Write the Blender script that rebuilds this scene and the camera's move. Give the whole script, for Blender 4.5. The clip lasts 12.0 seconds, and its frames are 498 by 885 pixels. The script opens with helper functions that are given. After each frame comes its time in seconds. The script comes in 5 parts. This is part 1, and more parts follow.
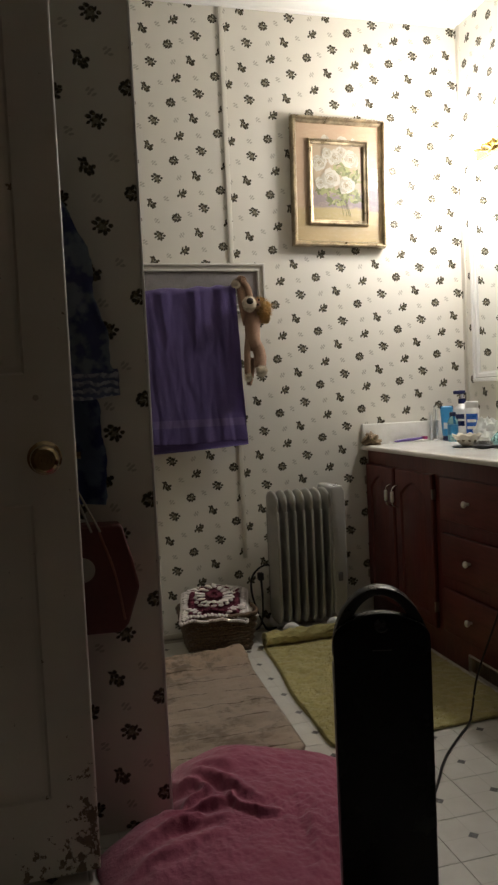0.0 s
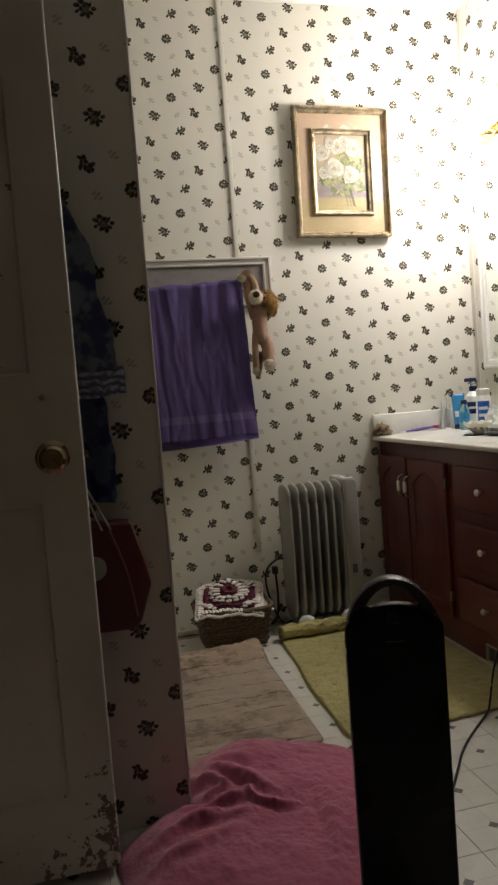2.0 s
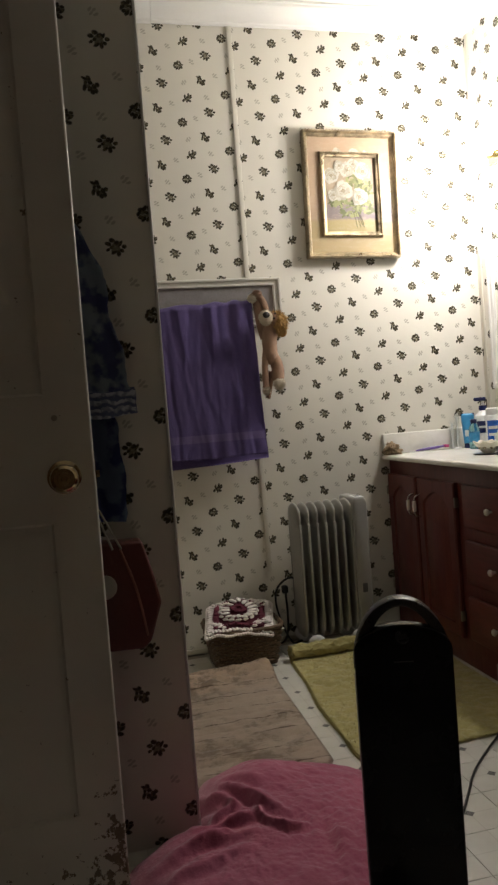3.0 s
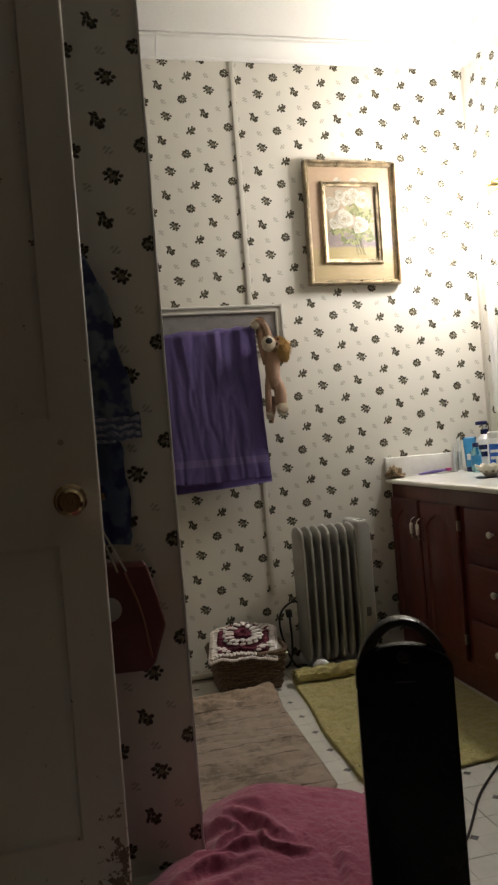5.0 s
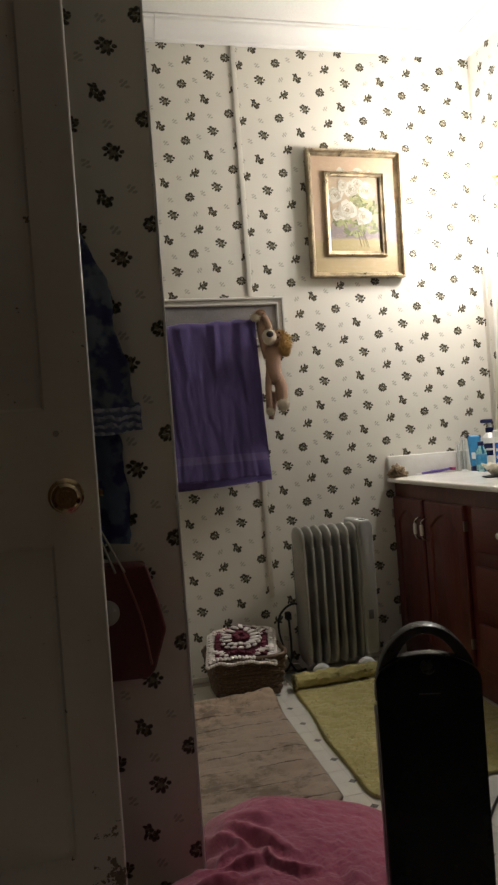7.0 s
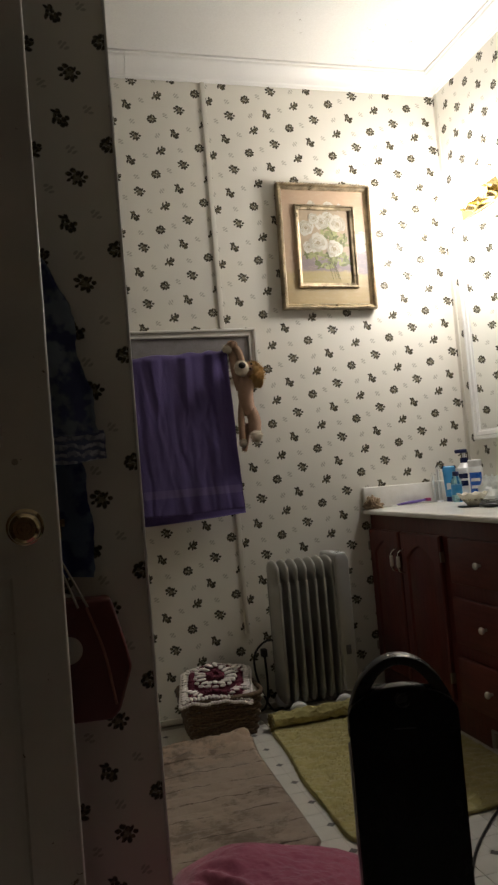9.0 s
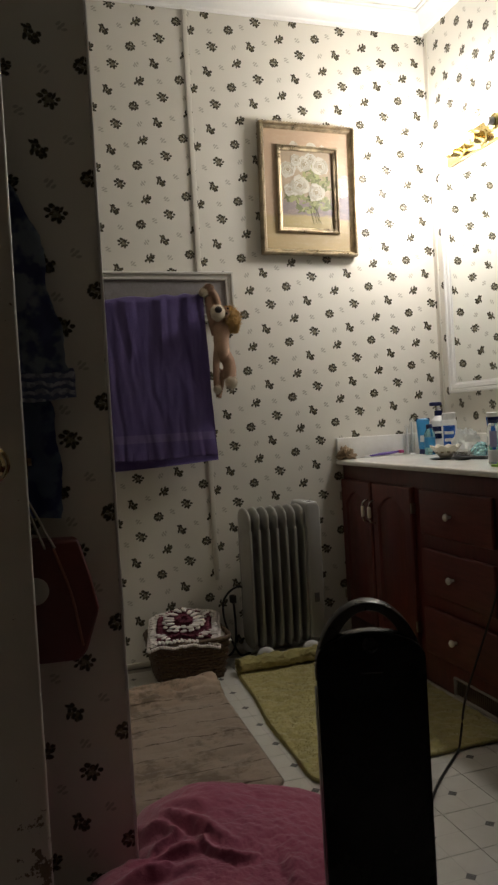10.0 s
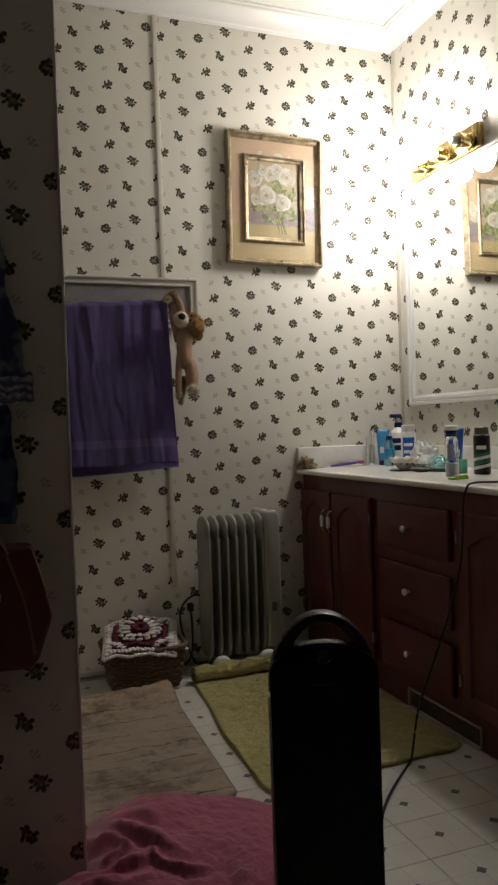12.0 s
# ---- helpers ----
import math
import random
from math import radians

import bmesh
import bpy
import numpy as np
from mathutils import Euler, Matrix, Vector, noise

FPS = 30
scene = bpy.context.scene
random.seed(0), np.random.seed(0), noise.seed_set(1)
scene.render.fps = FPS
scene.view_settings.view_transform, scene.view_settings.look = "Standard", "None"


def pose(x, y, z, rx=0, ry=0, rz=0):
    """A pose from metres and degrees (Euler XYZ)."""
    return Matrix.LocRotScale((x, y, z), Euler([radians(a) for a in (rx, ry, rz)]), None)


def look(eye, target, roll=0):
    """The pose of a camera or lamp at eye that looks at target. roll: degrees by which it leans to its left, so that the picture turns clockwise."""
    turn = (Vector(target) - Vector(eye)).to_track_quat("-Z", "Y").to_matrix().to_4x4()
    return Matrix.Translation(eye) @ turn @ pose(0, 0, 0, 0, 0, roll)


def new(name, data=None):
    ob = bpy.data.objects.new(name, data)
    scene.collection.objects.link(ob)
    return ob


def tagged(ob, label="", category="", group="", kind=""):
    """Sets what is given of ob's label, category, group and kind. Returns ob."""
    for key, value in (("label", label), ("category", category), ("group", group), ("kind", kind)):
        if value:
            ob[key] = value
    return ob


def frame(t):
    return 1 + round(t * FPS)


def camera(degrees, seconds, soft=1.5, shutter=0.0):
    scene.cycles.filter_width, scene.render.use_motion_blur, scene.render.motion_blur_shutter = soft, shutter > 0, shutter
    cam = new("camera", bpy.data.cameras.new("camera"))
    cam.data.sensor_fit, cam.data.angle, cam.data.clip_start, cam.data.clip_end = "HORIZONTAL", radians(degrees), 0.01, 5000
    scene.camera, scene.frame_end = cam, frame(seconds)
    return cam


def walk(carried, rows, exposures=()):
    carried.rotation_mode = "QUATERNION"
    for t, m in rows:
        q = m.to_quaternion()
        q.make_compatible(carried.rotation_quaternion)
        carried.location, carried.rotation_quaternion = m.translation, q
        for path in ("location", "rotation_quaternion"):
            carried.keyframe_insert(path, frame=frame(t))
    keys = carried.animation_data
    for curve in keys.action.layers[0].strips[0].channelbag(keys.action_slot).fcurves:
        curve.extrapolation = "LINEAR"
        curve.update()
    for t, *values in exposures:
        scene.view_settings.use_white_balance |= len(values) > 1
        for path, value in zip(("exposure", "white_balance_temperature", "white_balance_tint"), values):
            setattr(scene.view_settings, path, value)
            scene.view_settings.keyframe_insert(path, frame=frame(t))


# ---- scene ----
cam = camera(36.9, 12.0, 2.4)
PATH = [
    (0, (-0.028, -0.098, 0.953), (0.487, 1.831, 0.837), -2.7),
    (0.5, (-0.018, -0.088, 0.948), (0.506, 1.837, 0.807), -3.2),
    (1, (-0.017, -0.09, 0.948), (0.501, 1.837, 0.814), -2.8),
    (1.5, (-0.025, -0.088, 0.949), (0.447, 1.849, 0.8), -3.7),
    (2, (-0.015, -0.095, 0.951), (0.464, 1.843, 0.822), -4.4),
    (2.5, (-0.02, -0.099, 0.953), (0.423, 1.848, 0.859), -3.9),
    (3, (-0.016, -0.109, 0.955), (0.44, 1.837, 0.877), -4.4),
    (3.2, (-0.016, -0.108, 0.96), (0.462, 1.833, 0.901), -4.0),
    (4.8, (-0.031, -0.135, 0.954), (0.398, 1.818, 0.916), -4.0),
    (5, (-0.019, -0.136, 0.952), (0.431, 1.812, 0.942), -4.6),
    (5.5, (-0.041, -0.113, 0.964), (0.393, 1.839, 0.94), -6.0),
    (6, (-0.037, -0.11, 0.966), (0.359, 1.85, 0.965), -4.1),
    (6.5, (-0.032, -0.126, 0.966), (0.427, 1.821, 0.981), -4.5),
    (7, (-0.032, -0.034, 0.94), (0.443, 1.908, 0.929), -4.2),
    (7.5, (-0.02, -0.015, 0.939), (0.512, 1.911, 1.022), -3.6),
    (7.7, (-0.006, -0.015, 0.936), (0.582, 1.893, 1.054), -3.9),
    (9.3, (-0.003, 0.003, 0.917), (0.524, 1.931, 0.977), -4.7),
    (9.5, (-0.005, 0.001, 0.923), (0.538, 1.925, 0.952), -3.9),
    (10, (0.005, 0.031, 0.904), (0.601, 1.94, 0.853), -3.3),
    (10.5, (0.012, 0.041, 0.905), (0.629, 1.942, 0.824), -2.9),
    (11, (0.005, 0.045, 0.903), (0.62, 1.947, 0.823), -2.4),
    (11.5, (0.011, 0.024, 0.908), (0.631, 1.925, 0.858), -3.0),
    (12, (0.012, 0.031, 0.908), (0.703, 1.907, 0.871), -2.0),
]
EXPOSURES = [(0, 0.48), (1.5, 0.62), (2.5, 0.78), (3.2, 0.78), (5, 0.74), (6.5, 0.68), (7.5, 0.60), (9.5, 0.12), (10.5, 0.10), (12, 0.08)]
walk(cam, [(t, look(eye, target, roll)) for t, eye, target, roll in PATH], EXPOSURES)

# ---- light ----
world = bpy.data.worlds.new("night")
scene.world = world
world.use_nodes = True
world.node_tree.nodes["Background"].inputs[0].default_value = (0.01, 0.01, 0.012, 1)
world.node_tree.nodes["Background"].inputs[1].default_value = 0.05
BULB_STRENGTH = 148.0

# ---- plan, in metres ----
BACK_Y, RIGHT_X, LEFT_X, NEAR_Y = 2.86, 1.765, -0.95, -3.2
CEIL_Z = 2.585
PART_X, PART_Y = 0.189, 1.55
COUNTER_Z, COUNTER_X = 0.735, 1.256
TILE, TILE_X, TILE_Y = 0.1455, 0.650, 1.280


# ---- node helpers ----
class Mat:
    """A small wrapper to write node materials."""

    def __init__(self, name, rough=0.5, metal=0.0, spec=0.5):
        self.m = bpy.data.materials.new(name)
        self.m.use_nodes = True
        self.t = self.m.node_tree
        self.b = self.t.nodes["Principled BSDF"]
        self.b.inputs["Roughness"].default_value = rough
        self.b.inputs["Metallic"].default_value = metal
        self.b.inputs["Specular IOR Level"].default_value = spec

    def node(self, kind, **props):
        n = self.t.nodes.new(kind)
        for k, v in props.items():
            setattr(n, k, v)
        return n

    def put(self, socket, value):
        if isinstance(value, bpy.types.NodeSocket):
            self.t.links.new(value, socket)
        elif isinstance(value, (tuple, list)) and len(value) == 3 and socket.type == "RGBA":
            socket.default_value = (*value, 1)
        else:
            socket.default_value = value

    def math(self, op, a, b=0.0, c=0.0):
        n = self.node("ShaderNodeMath", operation=op)
        for s, v in zip(n.inputs, (a, b, c)):
            self.put(s, v)
        return n.outputs[0]

    def vec(self, op, a, b=None, c=None):
        n = self.node("ShaderNodeVectorMath", operation=op)
        for s, v in zip(n.inputs, (a, b, c)):
            if v is not None:
                self.put(s, v)
        return n.outputs["Value"] if op in ("LENGTH", "DOT_PRODUCT", "DISTANCE") else n.outputs[0]

    def mix(self, fac, a, b, kind="MIX"):
        n = self.node("ShaderNodeMix", data_type="RGBA", blend_type=kind)
        self.put(n.inputs[0], fac)
        self.put(n.inputs[6], a)
        self.put(n.inputs[7], b)
        return n.outputs[2]

    def smooth(self, value, lo, hi, out_lo=0.0, out_hi=1.0):
        n = self.node("ShaderNodeMapRange", interpolation_type="SMOOTHSTEP")
        for s, v in zip(n.inputs, (value, lo, hi, out_lo, out_hi)):
            self.put(s, v)
        return n.outputs[0]

    def coords(self):
        return self.node("ShaderNodeTexCoord").outputs["Object"]

    def noise(self, scale, detail=3.0, rough=0.55, vector=None, stretch=None):
        v = vector if vector is not None else self.coords()
        if stretch:
            v = self.vec("MULTIPLY", v, stretch)
        n = self.node("ShaderNodeTexNoise")
        self.put(n.inputs["Vector"], v)
        n.inputs["Scale"].default_value, n.inputs["Detail"].default_value, n.inputs["Roughness"].default_value = scale, detail, rough
        return n.outputs["Fac"]

    def bump(self, height, strength=0.3, distance=0.002):
        n = self.node("ShaderNodeBump")
        n.inputs["Strength"].default_value, n.inputs["Distance"].default_value = strength, distance
        self.put(n.inputs["Height"], height)
        self.t.links.new(n.outputs[0], self.b.inputs["Normal"])

    def color(self, value):
        self.put(self.b.inputs["Base Color"], value)
        return self

    def rough(self, value):
        self.put(self.b.inputs["Roughness"], value)


def plain(name, col, rough=0.5, metal=0.0, vary=0.12, scale=9.0, bump=0.0, bump_scale=160.0, spec=0.5, stretch=None):
    """A surface of one base colour with stains, grain and a fine relief."""
    m = Mat(name, rough, metal, spec)
    big = m.noise(scale, 4.0, stretch=stretch)
    fine = m.noise(bump_scale, 2.0, stretch=stretch)
    dark, light = tuple(c * (1 - vary) for c in col), tuple(min(1.0, c * (1 + vary)) for c in col)
    m.color(m.mix(m.math("MULTIPLY_ADD", fine, 0.35, m.math("MULTIPLY", big, 0.65)), dark, light))
    m.rough(m.smooth(big, 0.3, 0.7, max(0.03, rough - 0.08), min(1.0, rough + 0.1)))
    if bump:
        m.bump(fine, bump, 0.002)
    return m.m


# ---- mesh helpers ----
def obj(name, bm, material, parent=None, label="", smooth=False):
    """Links a bmesh as one mesh object."""
    me = bpy.data.meshes.new(name)
    bm.normal_update()
    bm.to_mesh(me)
    bm.free()
    for mat in material if isinstance(material, (list, tuple)) else [material]:
        me.materials.append(mat)
    me.shade_smooth()
    if not smooth:
        me.set_sharp_from_angle(angle=radians(32))
    ob = new(name, me)
    if parent is not None:
        ob.parent = parent
    if label:
        tagged(ob, label)
    return ob


def part(name, bm, material, parent, label="", smooth=False):
    return obj(name, bm, material, parent, label, smooth)


def thing(name, label, category, group="", at=(0, 0, 0), turn=(0, 0, 0)):
    """An Empty at the base of a thing, which parents its parts."""
    e = new(name)
    e.empty_display_size = 0.05
    e.matrix_basis = pose(*at, *turn)
    return tagged(e, label, category, group)


def box(bm, lo, hi, bevel=0.0, segments=2, m=None):
    r = bmesh.ops.create_cube(bm, size=1.0)
    vs = r["verts"]
    size = Vector(hi) - Vector(lo)
    mid = (Vector(hi) + Vector(lo)) / 2
    bmesh.ops.transform(bm, matrix=Matrix.Translation(mid) @ Matrix.Diagonal((*size, 1)), verts=vs)
    if bevel:
        es = list({e for v in vs for e in v.link_edges})
        out = bmesh.ops.bevel(bm, geom=vs + es, offset=bevel, segments=segments, affect="EDGES", profile=0.5)
        vs = list({v for f in out["faces"] for v in f.verts} | {v for v in vs if v.is_valid})
    if m is not None:
        bmesh.ops.transform(bm, matrix=m, verts=vs)
    return vs


def boxed(lo, hi, bevel=0.0, segments=2):
    bm = bmesh.new()
    box(bm, lo, hi, bevel, segments)
    return bm


def lathe(bm, profile, steps=24, m=None, close=True):
    """Turns (radius, height) pairs round z."""
    rings = []
    for r, z in profile:
        rings.append([bm.verts.new((r * math.cos(a), r * math.sin(a), z)) for a in (2 * math.pi * i / steps for i in range(steps))])
    for a, b in zip(rings, rings[1:]):
        for i in range(steps):
            j = (i + 1) % steps
            bm.faces.new((a[i], a[j], b[j], b[i]))
    if close:
        bm.faces.new(list(reversed(rings[0])))
        bm.faces.new(rings[-1])
    vs = [v for ring in rings for v in ring]
    if m is not None:
        bmesh.ops.transform(bm, matrix=m, verts=vs)
    return vs


def lathed(profile, steps=24, m=None):
    bm = bmesh.new()
    lathe(bm, profile, steps, m)
    return bm


def ball(bm, centre, radii, m=None, u=20, v=14):
    r = bmesh.ops.create_uvsphere(bm, u_segments=u, v_segments=v, radius=1.0)
    mm = Matrix.Translation(centre) @ (m if m is not None else Matrix()) @ Matrix.Diagonal((*radii, 1))
    bmesh.ops.transform(bm, matrix=mm, verts=r["verts"])
    return r["verts"]


def tube(bm, points, radius, steps=8):
    """A round cord through points."""
    pts = [Vector(p) for p in points]
    rings = []
    for i, p in enumerate(pts):
        d = (pts[min(i + 1, len(pts) - 1)] - pts[max(i - 1, 0)]).normalized()
        side = d.cross(Vector((0.3, 0.2, 0.93)))
        if side.length < 1e-3:
            side = d.cross(Vector((1, 0, 0)))
        side.normalize()
        up = side.cross(d)
        r = radius[i] if isinstance(radius, (list, tuple)) else radius
        rings.append([bm.verts.new(p + r * (math.cos(a) * side + math.sin(a) * up)) for a in (2 * math.pi * k / steps for k in range(steps))])
    for a, b in zip(rings, rings[1:]):
        for k in range(steps):
            bm.faces.new((a[k], a[(k + 1) % steps], b[(k + 1) % steps], b[k]))
    bm.faces.new(list(reversed(rings[0])))
    bm.faces.new(rings[-1])


def curve_points(ctrl, n=24):
    """Points on a Catmull-Rom curve through ctrl."""
    c = [Vector(p) for p in ctrl]
    c = [2 * c[0] - c[1]] + c + [2 * c[-1] - c[-2]]
    out = []
    for i in range(1, len(c) - 2):
        for k in range(n):
            t = k / n
            out.append(0.5 * (2 * c[i] + (c[i + 1] - c[i - 1]) * t + (2 * c[i - 1] - 5 * c[i] + 4 * c[i + 1] - c[i + 2]) * t * t + (3 * c[i] - c[i - 1] - 3 * c[i + 1] + c[i + 2]) * t ** 3))
    out.append(c[-2])
    return out


def prism(bm, outline, depth, m=None):
    """Extrudes an outline in the xz plane from y = 0 to y = depth."""
    a = [bm.verts.new((x, 0, z)) for x, z in outline]
    b = [bm.verts.new((x, depth, z)) for x, z in outline]
    bm.faces.new(a)
    bm.faces.new(list(reversed(b)))
    n = len(a)
    for i in range(n):
        bm.faces.new((a[i], b[i], b[(i + 1) % n], a[(i + 1) % n]))
    bmesh.ops.recalc_face_normals(bm, faces=bm.faces[:])
    if m is not None:
        bmesh.ops.transform(bm, matrix=m, verts=a + b)
    return a + b


def sheet(bm, nx, ny, place):
    """A grid of nx by ny faces; place(u, v) gives each corner for u, v in 0..1."""
    g = [[bm.verts.new(place(i / nx, j / ny)) for i in range(nx + 1)] for j in range(ny + 1)]
    for j in range(ny):
        for i in range(nx):
            bm.faces.new((g[j][i], g[j][i + 1], g[j + 1][i + 1], g[j + 1][i]))
    return g


def thicken(bm, depth):
    bmesh.ops.solidify(bm, geom=bm.faces[:], thickness=depth)


def fbm(x, y, z=0.0, octaves=4):
    return noise.fractal((x, y, z), 0.8, 2.1, octaves)


# ---- materials ----
def wallpaper(name, dx=0.0, dz=0.0):
    """Cream vinyl paper with a half-drop print of dark leaf clusters and pale sprigs; dx, dz shift the print."""
    U, V = 0.183, 0.2227
    m = Mat(name, 0.45, 0, 0.35)
    co = m.coords()
    sep = m.node("ShaderNodeSeparateXYZ")
    m.put(sep.inputs[0], co)
    comb = m.node("ShaderNodeCombineXYZ")
    m.put(comb.inputs[0], m.math("ADD", sep.outputs[0], 50 * U - dx))
    m.put(comb.inputs[1], m.math("ADD", sep.outputs[2], -dz))
    wob = m.node("ShaderNodeTexNoise")
    m.put(wob.inputs["Vector"], co)
    wob.inputs["Scale"].default_value = 150.0
    p = m.vec("MULTIPLY_ADD", m.vec("SUBTRACT", wob.outputs["Color"], (0.5, 0.5, 0.5)), (0.0040, 0.0040, 0), comb.outputs[0])
    rng = random.Random(5)

    def cell(fx, fy):
        q = m.vec("SUBTRACT", p, (fx, fy, 0))
        s = m.node("ShaderNodeSeparateXYZ")
        m.put(s.inputs[0], q)
        n = m.math("FLOOR", m.math("MULTIPLY_ADD", s.outputs[0], 1 / U, 0.5))
        c = m.node("ShaderNodeCombineXYZ")
        m.put(c.inputs[0], n)
        m.put(c.inputs[1], n)
        q = m.vec("MULTIPLY_ADD", c.outputs[0], (-U, -V / 2, 0), q)
        return m.vec("WRAP", q, (U / 2, V / 2, 1), (-U / 2, -V / 2, -1))

    def cluster(fx, fy, leaves):
        q = cell(fx, fy)
        best = None
        for lx, ly, ang, ln, wd in leaves:
            mp = m.node("ShaderNodeMapping", vector_type="TEXTURE")
            m.put(mp.inputs["Vector"], q)
            mp.inputs["Location"].default_value = (lx, ly, 0)
            mp.inputs["Rotation"].default_value = (0, 0, radians(ang))
            mp.inputs["Scale"].default_value = (ln, wd, 1)
            d = m.vec("LENGTH", mp.outputs[0])
            best = d if best is None else m.math("MINIMUM", best, d)
        return best

    def dabs(spots, ln, wd):
        """Leaves at (x, z) in millimetres, each pointing away from the middle of its cluster."""
        out = []
        for x, z in spots:
            a = math.degrees(math.atan2(z, x)) + rng.uniform(-65, 65)
            out.append((0.9 * x / 1000, 0.9 * z / 1000, a, ln * rng.uniform(0.75, 1.3), wd * rng.uniform(0.8, 1.3)))
        return out

    LN, WD = 0.0061, 0.0041
    clusters = [
        # broad spray, round rosette, leaning spray, upright spray
        cluster(0.0, 0.0, dabs(((-17, 9), (-7, 17), (4, 11), (12, 9), (21, 2), (15, -8), (7, -13), (-4, -12), (-18, -5), (-9, 1)), LN, WD)),
        cluster(0.071, 0.071, dabs(((-16, 2), (-11, 11), (-1, 14), (10, 12), (17, 4), (15, -7), (6, -12), (-5, -12), (-12, -7), (4, 4)), LN, WD)),
        cluster(-0.0265, -0.098, dabs(((-11, 17), (-2, 18), (-9, 6), (2, 7), (-12, -5), (0, -8), (11, -2), (18, 2), (15, -12), (7, -15)), LN, WD)),
        cluster(-0.0855, 0.0535, dabs(((6, 18), (17, 14), (15, 4), (4, 7), (-7, 2), (-17, -8), (-10, 11), (-1, -10), (9, -9)), LN, WD)),
    ]
    # paler leaves that fill the middle of each cluster
    inner = [
        cluster(0.0, 0.0, dabs(((-3, 6), (6, 0), (-3, -6)), LN, WD * 1.1)),
        cluster(0.071, 0.071, dabs(((-6, 4), (8, -2), (-2, -5)), LN, WD * 1.1)),
        cluster(-0.0265, -0.098, dabs(((-5, 12), (-4, -1), (7, -8)), LN, WD * 1.1)),
        cluster(-0.0855, 0.0535, dabs(((10, 10), (3, -2), (-9, -4)), LN, WD * 1.1)),
    ]
    mid = inner[0]
    for c in inner[1:]:
        mid = m.math("MINIMUM", mid, c)

    def sprig(fx, fy, ang):
        c, d = math.cos(radians(ang)), math.sin(radians(ang))
        spots = [(x * c - z * d, x * d + z * c) for x, z in ((-8, 3), (1, 4), (-2, -4), (8, -3))]
        return cluster(fx, fy, [(x / 1000, z / 1000, ang + 55 + rng.uniform(-20, 20), 0.0052, 0.0026) for x, z in spots])

    sprigs = [sprig(-0.0575, -0.024, -35), sprig(0.034, -0.077, -25), sprig(-0.094, -0.106, 60), sprig(-0.007, 0.0595, -20)]
    dark = clusters[0]
    for c in clusters[1:]:
        dark = m.math("MINIMUM", dark, c)
    pale = sprigs[0]
    for c in sprigs[1:]:
        pale = m.math("MINIMUM", pale, c)
    grain = m.noise(420, 2.0, vector=co)
    stain = m.noise(2.2, 4.0, vector=co)
    paper = m.mix(m.math("MULTIPLY_ADD", grain, 0.3, m.math("MULTIPLY", stain, 0.7)), (0.66, 0.630, 0.548), (0.78, 0.748, 0.665))
    print_col = m.mix(m.smooth(m.noise(120, 2.0, vector=co), 0.48, 0.68), (0.030, 0.024, 0.011), (0.15, 0.128, 0.066))
    pale_col = m.mix(m.noise(130, 1.0, vector=co), (0.34, 0.32, 0.25), (0.50, 0.48, 0.40))
    col = m.mix(m.smooth(pale, 1.5, 0.8, 0.0, 0.8), paper, pale_col)
    col = m.mix(m.smooth(mid, 1.3, 0.7, 0.0, 0.9), col, (0.125, 0.108, 0.06))
    col = m.mix(m.smooth(dark, 1.28, 0.74), col, print_col)
    m.color(col)
    m.rough(m.smooth(stain, 0.3, 0.7, 0.4, 0.55))
    m.bump(grain, 0.12, 0.0008)
    return m.m


PAPER_LEFT = wallpaper("wallpaper_left_panel", 0.621, 2.388)
PAPER_RIGHT = wallpaper("wallpaper_right_panel", 0.829, 2.376)
PAPER_SIDE = wallpaper("wallpaper_side", 0.066, 2.259)
PAPER_PART = wallpaper("wallpaper_partition", 0.108, 1.560)


def ceiling_mat():
    m = Mat("stippled_ceiling", 0.85, 0, 0.2)
    co = m.coords()
    fine = m.noise(120, 4.0, 0.65, co)
    chips = m.smooth(m.noise(26, 5.0, 0.7, co), 0.64, 0.70)
    patch = m.smooth(m.noise(2.4, 2.0, 0.5, co), 0.48, 0.62)
    m.color(m.mix(m.math("MULTIPLY", chips, patch), m.mix(fine, (0.70, 0.69, 0.65), (0.82, 0.81, 0.77)), (0.42, 0.40, 0.35)))
    m.bump(m.math("ADD", fine, m.math("MULTIPLY", chips, -0.5)), 0.5, 0.004)
    return m.m


CEILING = ceiling_mat()
WHITE_TRIM = plain("white_trim_paint", (0.80, 0.79, 0.75), 0.4, vary=0.05, bump=0.05)
CREAM_TRIM = plain("cream_batten_paint", (0.66, 0.63, 0.54), 0.45, vary=0.10, bump=0.06)


